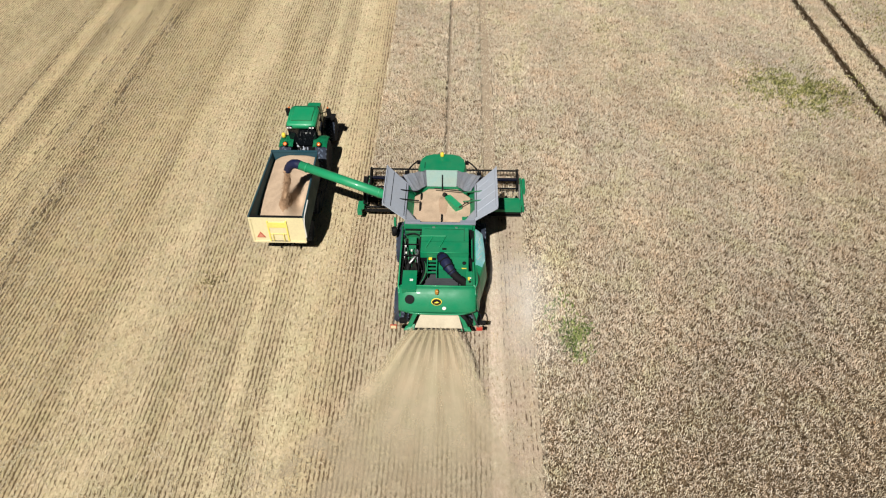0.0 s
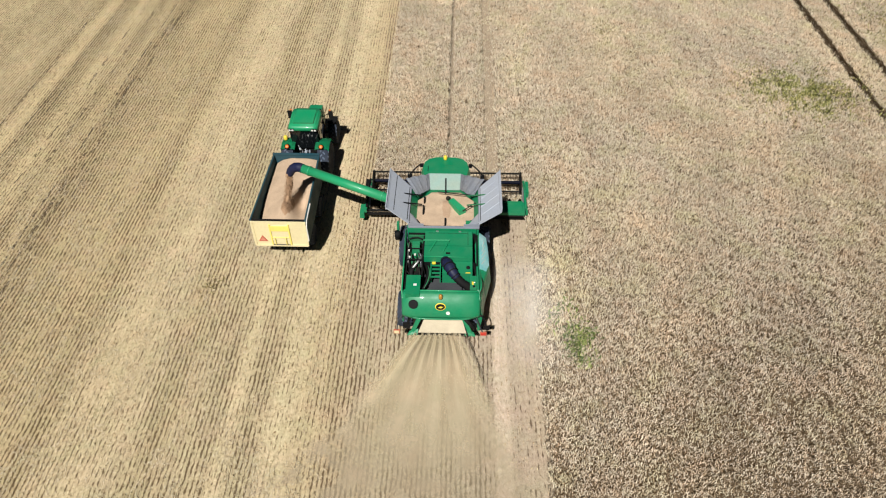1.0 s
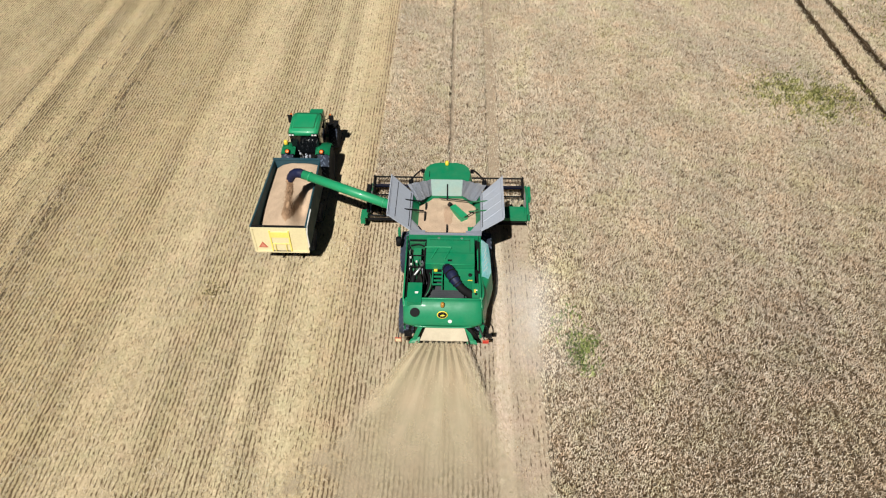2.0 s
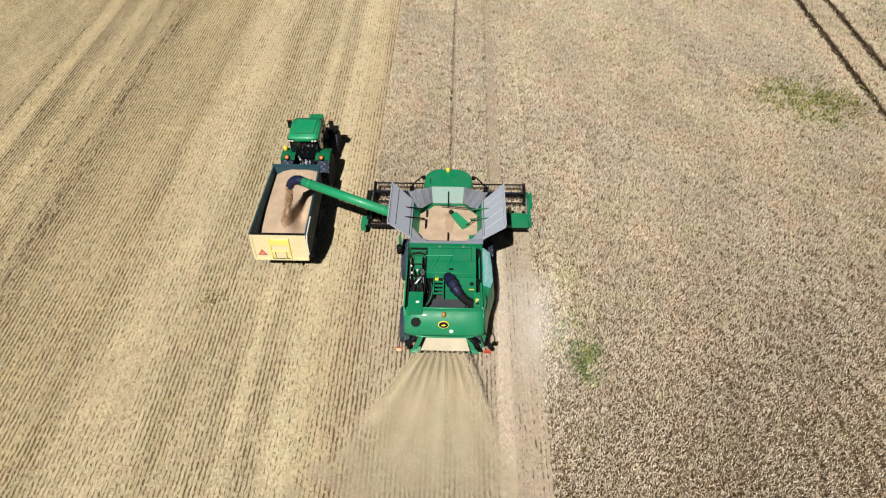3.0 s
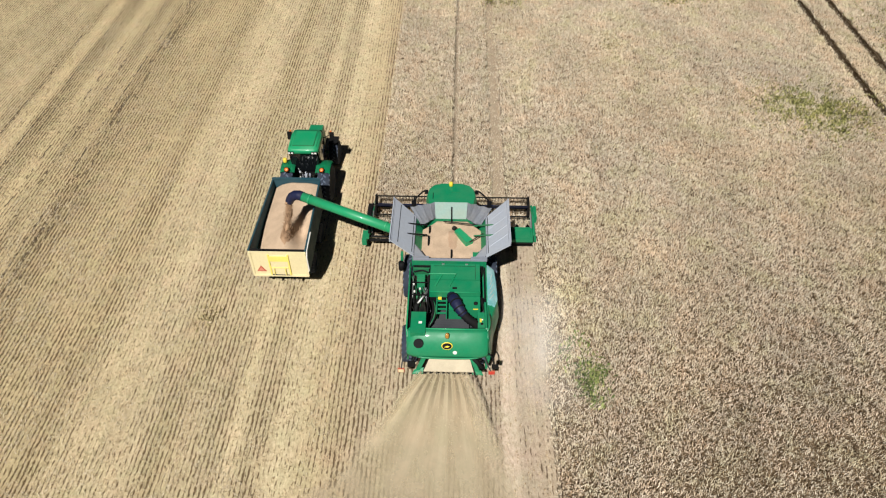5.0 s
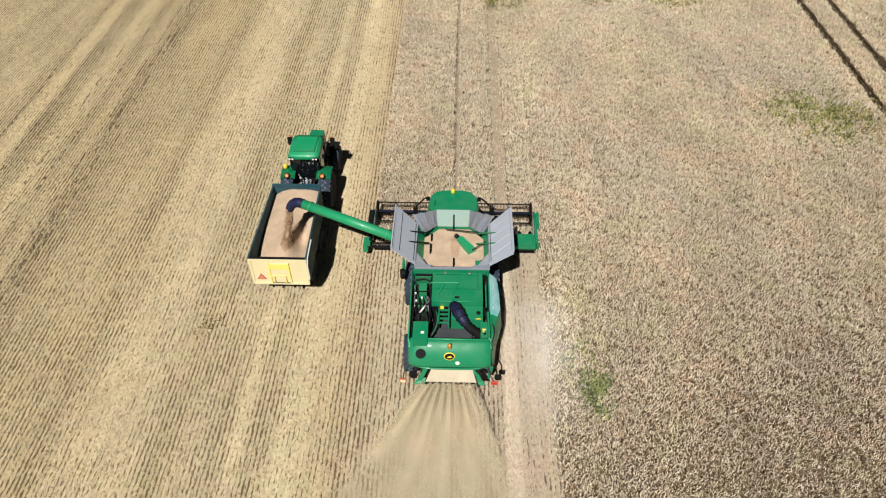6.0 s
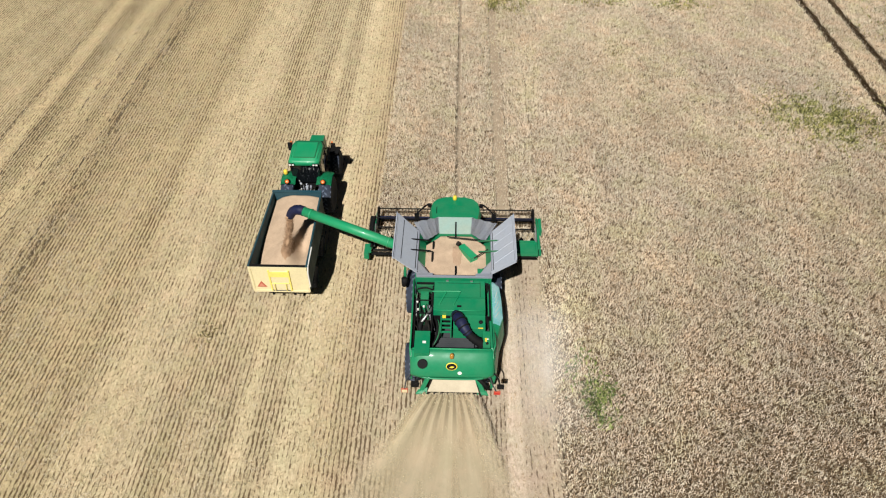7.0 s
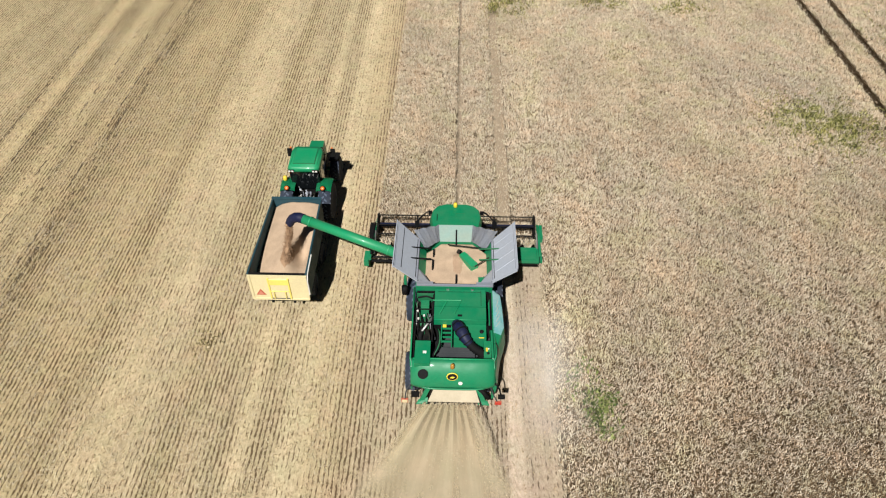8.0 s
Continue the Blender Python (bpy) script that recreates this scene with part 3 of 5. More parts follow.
def make_ruts():
    """Broken dark grooves pressed into the stubble by earlier wheels."""
    def strip(name, label, x, w, y0, y1, step, gap, mat, seed, z):
        vs, fs = [], []
        y = y0
        while y < y1:
            on = noise.noise((x, y * 0.5, seed)) + 0.9 * noise.noise((x, y * 2.3, seed)) > gap
            if on:
                ends = []
                for q in (y, y + step):
                    c = x + 0.06 * noise.noise((seed, q * 0.35, 2)) + 0.07 * noise.noise((seed, q * 2.9, 5))
                    h = w * (0.55 + 0.45 * noise.noise((x, q * 1.9, seed + 7)) + 0.3 * noise.noise((x, q * 6.1, seed)))
                    ends.append((c - max(0.008, h) / 2, c + max(0.008, h) / 2, q))
                b = len(vs)
                vs += [(ends[0][0], ends[0][2], z), (ends[0][1], ends[0][2], z), (ends[1][1], ends[1][2], z), (ends[1][0], ends[1][2], z)]
                fs.append((b, b + 1, b + 2, b + 3))
            y += step
        me = quad_mesh(name, np.array(vs), np.array(fs))
        me.materials.append(mat)
        tagged(new(name, me), label, "track", kind="structure")
    dark = "broken dark wheel rut pressed into the stubble"
    for k, (x, w, gap) in enumerate(((-19.95, 0.17, 0.0), (-19.5, 0.15, 0.1), (-18.75, 0.13, 0.22), (-19.15, 0.12, 0.15), (-23.85, 0.15, 0.1), (-23.3, 0.1, 0.2), (-22.05, 0.12, 0.2), (-21.2, 0.11, 0.22), (-25.3, 0.11, 0.2))):
        strip("wheel_rut", dark, x, w, -14.0, 60.0, 0.14, gap - 0.08, RUT, 3.0 + k, 0.006)


make_ruts()


def make_stubble():
    vs, fs, off = [], [], 0
    pitch = ROW
    x = CUT_R - 0.1
    k = 0
    while x > -45:
        x -= pitch
        k += 1
        for y0, y1, step in ((-14, 6, 0.065), (6, 24, 0.09), (24, 46, 0.14)):
            if x > CUT_L:
                y1 = min(y1, 4.2)
            if y1 <= y0 or x < -20 - 0.75 * (y1 + 14):
                continue
            n = int((y1 - y0) / step)
            py = RNG.uniform(y0, y1, n)
            keep = np.sin(py * 9 + k * 2.1) + np.sin(py * 5.3 + k) + RNG.uniform(-1.6, 1.6, n) > 0.3
            py = py[keep]
            n = len(py)
            px = x + RNG.normal(0, 0.03, n) + 0.03 * np.sin(py * 0.7 + k * 0.3)
            v, f = blades(px, py, np.full(n, -0.01), 0.095, 0.028 * (1 + (step - 0.055) * 6), 0.6)
            vs.append(v)
            fs.append(f + off)
            off += len(v)
    me = quad_mesh("stubble", np.concatenate(vs), np.concatenate(fs))
    me.materials.append(STUB)
    tagged(new("stubble", me), "cut wheat stubble in straight drilled rows", "stubble", kind="stuff")


make_stubble()


def make_litter():
    """Loose straw lying in drifts over the stubble."""
    n = 120000
    py = -13 + 45 * RNG.random(n) ** 1.5
    px = RNG.uniform(-32, -3.9, n)
    keep = (px > -17 - 0.62 * (py + 13)) & (drift(px, py * 0.4, 0.45, 31) * 0.6 + drift(px, py, 1.6, 32) * 0.4 + RNG.uniform(-0.2, 0.2, n) > 0.5)
    px, py = px[keep], py[keep]
    n = len(px)
    a = RNG.normal(np.pi / 2, 0.9, n)
    half = RNG.uniform(0.05, 0.14, n)
    w = RNG.uniform(0.008, 0.016, n)
    d = np.stack([np.cos(a) * half, np.sin(a) * half, RNG.uniform(-0.012, 0.012, n)], 1)
    e = np.stack([-np.sin(a) * w, np.cos(a) * w, np.zeros(n)], 1)
    c = np.stack([px, py, RNG.uniform(0.012, 0.045, n)], 1)
    v = np.stack([c - d, c + e, c + d, c - e], 1).reshape(-1, 3)
    me = quad_mesh("straw_litter", v, np.arange(n)[:, None] * 4 + np.array([[0, 1, 2, 3]]))
    me.materials.append(LITTER)
    tagged(new("straw_litter", me), "loose pale straw scattered over the stubble", "straw", kind="stuff")


make_litter()


def make_weeds(name, label, x, y, sx, sy, n, z=0.5, length=0.2, leaf=WEED):
    px, py = x + RNG.normal(0, sx * 0.5, n), y + RNG.normal(0, sy * 0.5, n)
    keep = drift(px, py, 0.5, 11) + RNG.uniform(-0.3, 0.3, n) > 0.4
    px, py = px[keep], py[keep]
    v, f = ears(px, py, np.full(len(px), z) + RNG.uniform(0, 0.16, len(px)), length, 0.075, 1.3)
    me = quad_mesh(name, v, f)
    me.materials.append(leaf)
    tagged(new(name, me), label, "weeds", kind="stuff")


make_weeds("weed_patch", "wide patch of olive-green weeds growing through the wheat", 20.6, 15.8, 3.0, 2.5, 11000, 0.42)
make_weeds("weed_patch", "small clump of fresh green weeds at the wheat's edge", 5.5, -2.9, 0.55, 1.0, 1400, 0.44, 0.24, WEED_G)
make_weeds("weed_patch", "sparse green weeds scattered along the wheat's edge", 4.95, -1.7, 0.6, 1.1, 500, 0.42, 0.22, WEED_G)
make_weeds("weed_patch", "patch of green weeds beside the old wheel track", 3.5, 30.1, 1.5, 1.3, 2600, 0.42)
make_weeds("weed_patch", "far sparse patch of green weeds among wheat", 10.1, 30.8, 1.9, 1.2, 2000, 0.42)
make_weeds("weed_patch", "far sparse patch of green weeds among wheat", 15.9, 30.0, 1.9, 1.3, 2200, 0.42)
make_weeds("weed_patch", "few dull weeds standing in the wheat", 10.0, 23.4, 0.7, 1.8, 260, 0.42, leaf=DRYWEED)
make_weeds("weed_patch", "sparse green undergrowth beside the far wheel tracks", 29.5, 24.0, 2.6, 9.0, 1800)
make_weeds("stubble_weed", "dull olive weed clump left in the stubble", -9.95, 0.1, 0.6, 0.5, 70, 0.0, 0.16, DRYWEED)


# ------------------------------------------------------------------ combine harvester
def heap(x0, x1, y0, y1, zfun, zbot, nx=34, ny=44):
    """A closed block of loose grain whose top follows zfun(x, y); x0 and x1 may be functions of y."""
    bm = bmesh.new()
    fx0 = x0 if callable(x0) else (lambda y: x0)
    fx1 = x1 if callable(x1) else (lambda y: x1)
    top = []
    for j in range(ny + 1):
        y = y0 + (y1 - y0) * j / ny
        row = []
        for i in range(nx + 1):
            x = fx0(y) + (fx1(y) - fx0(y)) * i / nx
            row.append(bm.verts.new((x, y, zfun(x, y))))
        top.append(row)
    for j in range(ny):
        for i in range(nx):
            bm.faces.new((top[j][i], top[j][i + 1], top[j + 1][i + 1], top[j + 1][i]))
    rim = [top[0][i] for i in range(nx + 1)] + [top[j][nx] for j in range(1, ny + 1)] + [top[ny][i] for i in range(nx - 1, -1, -1)] + [top[j][0] for j in range(ny - 1, 0, -1)]
    low = [bm.verts.new((v.co.x, v.co.y, zbot)) for v in rim]
    k = len(rim)
    for i in range(k):
        bm.faces.new((low[i], low[(i + 1) % k], rim[(i + 1) % k], rim[i]))
    bm.faces.new(low[::-1])
    return bm


def lamp_box(parent, name, x, y, z, w, h, d, mat, lens=None, lens_label=""):
    """A lamp housing; its lens faces backwards."""
    ob = part(name, box(x - w / 2, x + w / 2, y - d / 2, y + d / 2, z - h / 2, z + h / 2), mat, parent, "", 0.012)
    if lens:
        part("lens", box(x - w * 0.4, x + w * 0.4, y - d / 2 - 0.012, y - d / 2 + 0.01, z - h * 0.38, z + h * 0.38), lens, ob, lens_label)
    return ob


def make_engine_bay(c):
    part("deck_plate", box(-1.43, 1.43, -3.0, 0.2, 2.52, 2.6), DECK, c, "dark dusty deck plate")
    # hinged cover with its seam, folded rail and latch
    cover = part("engine_cover", box(-0.72, 1.14, -0.66, 0.14, 2.6, 3.58), GREEN, c, "flat glossy green engine cover", 0.025)
    part("cover_panel", box(-0.72, 1.14, -1.3, -0.705, 2.6, 3.575), GREEN, cover, "", 0.025)
    part("hand_rail", pipe([(-0.78, -0.44, 3.63), (0.25, -0.43, 3.63), (0.0, -1.05, 3.62)], 0.026), GREEN_T, cover)
    part("hand_rail", pipe([(-0.28, -0.46, 3.63), (-0.52, -1.05, 3.62)], 0.026), GREEN_T, cover)
    part("cover_seam", box(0.96, 0.975, -0.64, 0.12, 3.578, 3.586), GRIME, cover)
    part("cover_seam", box(-0.6, 0.96, 0.02, 0.033, 3.578, 3.586), GRIME, cover)
    # lighter rod paints a lit line along the cover's rear edge
    part("cover_edge", rod((-0.7, -1.29, 3.575), (1.12, -1.29, 3.575), 0.022, seg=6), GREEN_T, cover, "", 0, True)
    # black boxes stand in for the shaded gaps around the cover
    part("gap_shade_strip", box(-0.76, 1.28, -1.33, -1.305, 2.6, 3.3), BLACK, cover)
    part("gap_shade_strip", box(-1.4, 1.28, 0.15, 0.225, 2.6, 3.4), BLACK, cover)
    part("latch", box(0.12, 0.28, -1.14, -1.08, 3.57, 3.62), BLACK, cover, "", 0.008)
    part("hinge", box(-0.3, -0.2, 0.1, 0.15, 3.57, 3.61), STEEL, cover)
    part("hinge", box(0.6, 0.7, 0.1, 0.15, 3.57, 3.61), STEEL, cover)
    # lower service block right of the platform
    blk = part("service_block", box(0.0, 1.14, -1.95, -1.325, 2.6, 3.36), GREEN, c, "green service panel", 0.025)
    part("filler_cap", lathe([(3.36, 0.075), (3.40, 0.075), (3.42, 0.05)], (0.98, -1.65, 0), "Z", 16), BLACK, blk)
    part("warning_label", box(0.88, 1.06, -1.935, -1.89, 3.36, 3.368), YELLOW, blk, "small yellow warning label")
    part("service_panel", box(1.05, 1.3, -2.65, -1.96, 2.6, 3.25), GREEN, c, "", 0.02)
    part("warning_label", box(1.12, 1.19, -2.42, -2.26, 3.25, 3.258), YELLOW, c, "small yellow warning label")
    # steps
    st = part("step_frame", box(-0.46, -0.42, -1.96, -1.3, 2.6, 3.3), GREEN, c)
    part("step_frame", box(-0.1, -0.06, -1.96, -1.3, 2.6, 3.3), GREEN, c)
    for k in range(4):
        y = -1.4 - 0.17 * k
        part("step", box(-0.42, -0.1, y - 0.03, y + 0.03, 3.18 - 0.03 * k, 3.22 - 0.03 * k), GREEN, st)
    part("warning_label", box(-0.4, -0.27, -1.43, -1.3, 3.3, 3.31), YELLOW, st, "small yellow warning label")
    # standing platform with ribs
    pl = part("platform", box(-0.5, 0.75, -2.72, -1.97, 2.6, 2.86), DECK, c, "dark grey non-slip platform", 0.015)
    for k in range(7):
        y = -2.64 + 0.1 * k
        part("platform_rib", box(-0.47, 0.72, y - 0.012, y + 0.012, 2.86, 2.875), DECK, pl)
    # air intake hose over the platform
    line = bowed([(0.08, -1.4, 3.48), (0.12, -1.56, 3.6), (0.24, -1.84, 3.66), (0.38, -2.1, 3.6), (0.55, -2.27, 3.46)], 6)
    fat = [0.12 + 0.085 * math.sin(math.pi * (0.12 + 0.78 * k / (len(line) - 1))) + 0.008 * math.cos(k * 2.6) for k in range(len(line))]
    hose = part("air_intake_hose", pipe(line, fat, 18), NAVY, c, "blue-black ribbed air intake hose", 0, True)
    for k in (7, 12, 17, 21):
        d = (line[k + 1] - line[k]).normalized()
        part("hose_clamp", rod(line[k], line[k] + d * 0.045, fat[k] + 0.014, seg=18), BLACK, hose)
    elbow = bowed([(0.52, -2.24, 3.48), (0.72, -2.36, 3.32), (0.95, -2.4, 3.15), (1.05, -2.42, 2.85), (1.06, -2.42, 2.62)], 5)
    part("intake_elbow", pipe(elbow, [0.15 + 0.012 * math.cos(k * 3.1) for k in range(len(elbow))], 16), BLACK, hose, "black corrugated elbow", 0, True)
    # engine and lines in the left-hand bay
    part("engine_block", box(-1.3, -0.76, -1.9, -0.75, 2.6, 2.95), GRIME, c, "oily dark engine block", 0.03)
    part("fan_box", box(-1.22, -0.93, -0.62, -0.16, 2.6, 3.3), GREEN, c, "green gearbox housing", 0.03)
    for k in range(5):
        part("housing_rib", box(-1.23, -0.92, -0.58 + 0.09 * k, -0.555 + 0.09 * k, 3.3, 3.33), GREEN, c)
    for y in (-1.28, -0.66):
        part("bay_frame", box(-1.42, -0.74, y - 0.015, y + 0.015, 3.36, 3.4), BLACK, c)
    part("bay_frame", box(-0.79, -0.74, -2.1, 0.02, 3.3, 3.44), BLACK, c)
    part("bay_frame", box(-1.4, -0.76, 0.03, 0.1, 2.6, 3.4), GREEN_D, c)
    part("bay_shelf", box(-1.38, -0.8, -0.14, 0.02, 2.9, 3.0), GRIME, c)
    part("bay_pipe", pipe(bowed([(-1.36, -0.05, 3.32), (-1.05, -0.02, 3.36), (-0.82, -0.08, 3.32)]), 0.03, 8), BLACK, c, "", 0, True)
    part("exhaust_pipe", rod((-1.22, -1.6, 3.12), (-0.76, -1.02, 3.38), 0.05, seg=14), STEEL, c, "bright steel exhaust pipe", smooth=True)
    part("exhaust_elbow", pipe(bowed([(-1.15, -1.5, 3.12), (-1.2, -1.62, 3.08), (-1.2, -1.74, 2.9), (-1.2, -1.78, 2.7)]), 0.09, 12), BLACK, c, smooth=True)
    for x, y0, y1, z, r, m in ((-1.36, -1.2, -0.1, 3.2, 0.022, STEEL), (-1.3, -1.45, -0.3, 3.12, 0.018, BLACK), (-1.06, -1.1, -0.6, 3.02, 0.03, GREEN_D), (-0.94, -1.0, -0.6, 3.06, 0.025, STEEL), (-1.2, -1.1, -0.62, 3.0, 0.03, BLACK)):
        part("hydraulic_line", pipe(bowed([(x, y0, z - 0.2), (x + 0.01, y0 + 0.1, z), (x - 0.01, (y0 + y1) / 2, z + 0.03), (x, y1, z - 0.02)]), r, 8), m, c, smooth=True)
    rnd = random.Random(3)
    for k in range(16):
        x, y = rnd.uniform(-1.36, -0.8), rnd.uniform(-1.9, -0.2)
        dx, dy, z = rnd.uniform(-0.15, 0.15), rnd.uniform(0.25, 0.7), rnd.uniform(2.95, 3.2)
        pts = [(x, y, 2.7), (x + dx * 0.3, y + dy * 0.2, z), (x + dx, y + dy * 0.7, z + 0.04), (x + dx, min(0.0, y + dy), 2.75)]
        part("hydraulic_line", pipe(bowed(pts, 5), rnd.choice((0.014, 0.02, 0.028)), 7), rnd.choice((BLACK, BLACK, GRIME, GRIME, GREEN_D, ZINC_D)), c, "", 0, True)
    for k in range(5):
        x, y = rnd.uniform(-1.3, -0.85), rnd.uniform(-1.7, -0.7)
        part("filter_canister", rod((x, y, 2.9), (x, y, 3.02 + 0.08 * rnd.random()), 0.06, seg=12), rnd.choice((BLACK, GREEN_D, GRIME)), c, "", 0, True)
    for x, y, z in ((-1.34, -0.62, 3.26), (-1.3, -0.95, 3.22), (-1.1, -0.75, 3.16)):
        part("fitting", rod((x, y, z - 0.06), (x, y, z), 0.04, seg=8), WHITE, c)
    for k, m in enumerate((BLACK, GREEN_D, BLACK)):
        d = 0.06 * k
        part("coolant_hose", pipe(bowed([(-0.78 + d * 0.4, -1.2, 3.1), (-0.62 + d, -1.45, 3.22 - d), (-0.56 + d, -1.85, 3.2 - d), (-0.62 + d * 0.7, -2.25, 3.1), (-0.74, -2.5, 2.95), (-0.72, -2.66, 2.7)]), 0.045 - 0.008 * k, 10), m, c, smooth=True)
    for x, y in ((0.95, -2.6), (1.12, -2.72), (0.85, -2.7)):
        part("cable", pipe(bowed([(x, y, 2.62), (x + 0.05, y + 0.06, 2.95), (x + 0.16, y + 0.02, 3.02), (x + 0.22, y - 0.1, 2.7)]), 0.028, 8), BLACK, c, smooth=True)
    for x, y, z, r, m in ((0.86, -2.52, 3.0, 0.05, GRIME), (1.0, -2.66, 3.02, 0.035, STEEL), (1.18, -2.7, 3.12, 0.03, WHITE), (0.78, -2.68, 2.96, 0.04, BLACK), (1.2, -2.5, 3.27, 0.05, BLACK), (1.22, -2.3, 3.27, 0.03, WHITE)):
        part("fitting", rod((x, y, z - 0.4), (x, y, z), r, seg=10), m, c, "", 0, True)
    for k in range(5):
        x = 0.72 + 0.13 * k
        part("cable", pipe(bowed([(x, -2.72, 2.7), (x + 0.03, -2.62, 2.98), (x + 0.1, -2.5, 3.02), (x + 0.12, -2.38, 2.8)]), 0.02, 7), (BLACK, GRIME, GREEN_D, BLACK, GRIME)[k], c, "", 0, True)
    part("reservoir", lathe([(2.6, 0.09), (2.95, 0.09), (3.0, 0.06)], (1.28, -2.62, 0), "Z", 14), GREEN_D, c)
    # battery and oil boxes beside the hood
    bx = part("storage_box", box(-1.33, -0.8, -3.12, -2.16, 2.6, 3.46), GREEN, c, "closed green storage box", 0.045)
    part("label_plate", box(-1.05, -0.93, -2.7, -2.6, 3.46, 3.468), WHITE, bx)


def make_header(c):
    x0, x1 = -3.72, 3.74
    # back beam and sheet are black to carry the shade behind the header
    beam = part("back_beam", box(x0, x1, 4.44, 4.53, 0.56, 0.66), BLACK, c, "dark header beam", 0.02)
    part("back_sheet", box(-1.9, x1, 4.7, 4.74, 0.2, 0.72), BLACK, c)
    part("frame_tube", rod((x0, 4.72, 0.62), (-1.9, 4.72, 0.62), 0.045), BLACK, c)
    part("frame_tube", rod((x0, 5.0, 0.34), (-1.9, 5.0, 0.34), 0.04), BLACK, c)
    part("header_table", slab([(x0, 5.05, 0.2), (x1, 5.05, 0.2), (x1, 6.75, 0.1), (x0, 6.75, 0.1)], (0, 0, 0.05)), STEEL, c, "worn steel header table")
    # covers on the beam beside the feeder house
    for a, b, m in ((1.9, 3.7, GREEN),):
        fr = part("cover_frame", box(a, b, 4.36, 5.2 if a > 0 else 4.6, 0.74, 0.82), m, c, "header cover", 0.015)
        part("cover_panel", box(a + 0.15, b - 0.15, 4.51, 5.05, 0.82, 0.85), m, fr, "", 0.01)
        part("cover_rim", box(a, b, 4.36, 4.44, 0.82, 0.9), m, fr)
        part("cover_rim", box(a, b, 5.12, 5.2, 0.78, 0.9), m, fr)
        part("cover_rim", box(a, a + 0.08, 4.45, 5.11, 0.82, 0.9), m, fr)
        part("cover_rim", box(b - 0.08, b, 4.45, 5.11, 0.82, 0.9), m, fr)
    for s, xe in ((-1, x0), (1, x1)):
        pts = [(xe, 5.2, 0.2), (xe, 6.7, 0.12), (xe, 7.5, 0.1), (xe, 6.9, 0.5), (xe, 5.6, 0.85), (xe, 4.35, 0.92), (xe, 4.35, 0.78)]
        pl = part("end_plate", slab(pts, (0.1 * s, 0, 0)), GREEN, c, "green header end plate", 0.02)
        part("crop_divider", add_hull(bmesh.new(), [(xe, 6.6, 0.2), (xe + 0.16 * s, 6.6, 0.2), (xe + 0.16 * s, 6.6, 0.62), (xe, 6.6, 0.62)], [(xe + 0.06 * s, 7.8, 0.15), (xe + 0.09 * s, 7.8, 0.15), (xe + 0.09 * s, 7.8, 0.2), (xe + 0.06 * s, 7.8, 0.2)]), GREEN, pl)
        part("drive_shield", box(*sorted((xe + 0.1 * s, xe + 0.24 * s)), 5.9, 6.7, 0.35, 0.9), GREEN if s > 0 else BLACK, pl, "", 0.04)
        arm = part("reel_arm", pipe([(xe, 4.55, 0.98), (xe, 5.6, 1.2), (xe, 6.5, 1.05)], 0.055), GREEN if s > 0 else BLACK, c)
        part("lift_cylinder", rod((xe - 0.08 * s, 4.8, 0.75), (xe - 0.08 * s, 5.9, 1.12), 0.04), STEEL, arm)
    part("end_shield", box(-4.04, -3.83, 4.25, 4.9, 0.5, 0.82), GREEN, c, "green belt shield", 0.05)
    # intake auger with flights meeting in the middle
    au = part("intake_auger", rod((x0 + 0.05, 5.35, 0.52), (x1 - 0.05, 5.35, 0.52), 0.17, seg=16), GRIME, c, "dark steel intake auger", smooth=True)
    for s in (-1, 1):
        bm = bmesh.new()
        prev = None
        for k in range(133):
            a = k * 0.30
            xx = s * (0.5 + k * 0.0236)
            p = [bm.verts.new((xx, 5.35 + r * math.cos(a), 0.52 + r * math.sin(a) * s)) for r in (0.17, 0.31)]
            if prev:
                bm.faces.new((prev[0], prev[1], p[1], p[0]))
            prev = p
        bmesh.ops.solidify(bm, geom=bm.faces[:], thickness=0.012)
        part("auger_flight", bm, BLACK, au)
    # knife
    kn = part("knife_bar", box(x0, x1, 6.72, 6.82, 0.1, 0.14), GRIME, c)
    for k in range(98):
        x = x0 + 0.04 + 0.0762 * k
        part("knife_guard", add_hull(bmesh.new(), [(x - 0.018, 6.82, 0.1), (x + 0.018, 6.82, 0.1), (x + 0.018, 6.82, 0.135), (x - 0.018, 6.82, 0.135)], [(x - 0.004, 6.95, 0.11), (x + 0.004, 6.95, 0.11), (x + 0.004, 6.95, 0.12), (x - 0.004, 6.95, 0.12)]), BLACK, kn)
    # reel
    rc, rr = (6.45, 1.02), 0.5
    reel = part("reel", rod((x0 + 0.1, *rc), (x1 - 0.1, *rc), 0.085, seg=14), NAVY, c, "dark pickup reel with spring tines", smooth=True)
    tine = None
    spokes = [x0 + 0.16 + k * (x1 - x0 - 0.32) / 4 for k in range(5)]
    for k in range(6):
        a = math.radians(78 + 60 * k)
        y, z = rc[0] + rr * math.cos(a), rc[1] + rr * math.sin(a)
        bat = part("bat", rod((x0 + 0.12, y, z), (x1 - 0.12, y, z), 0.026, seg=8), BLACK if k else GRIME, reel)
        for i in range(48):
            x = x0 + 0.2 + (x1 - x0 - 0.4) * i / 47
            if tine is None:
                tine = part("tine", rod((0, 0, 0), (0, -0.05, -0.22), 0.012, 0.007, 4), BLACK, reel)
                one = tine
            else:
                one = new("tine", tine.data)
                one.parent = reel
            one.matrix_basis = Matrix.Translation((x, y, z))
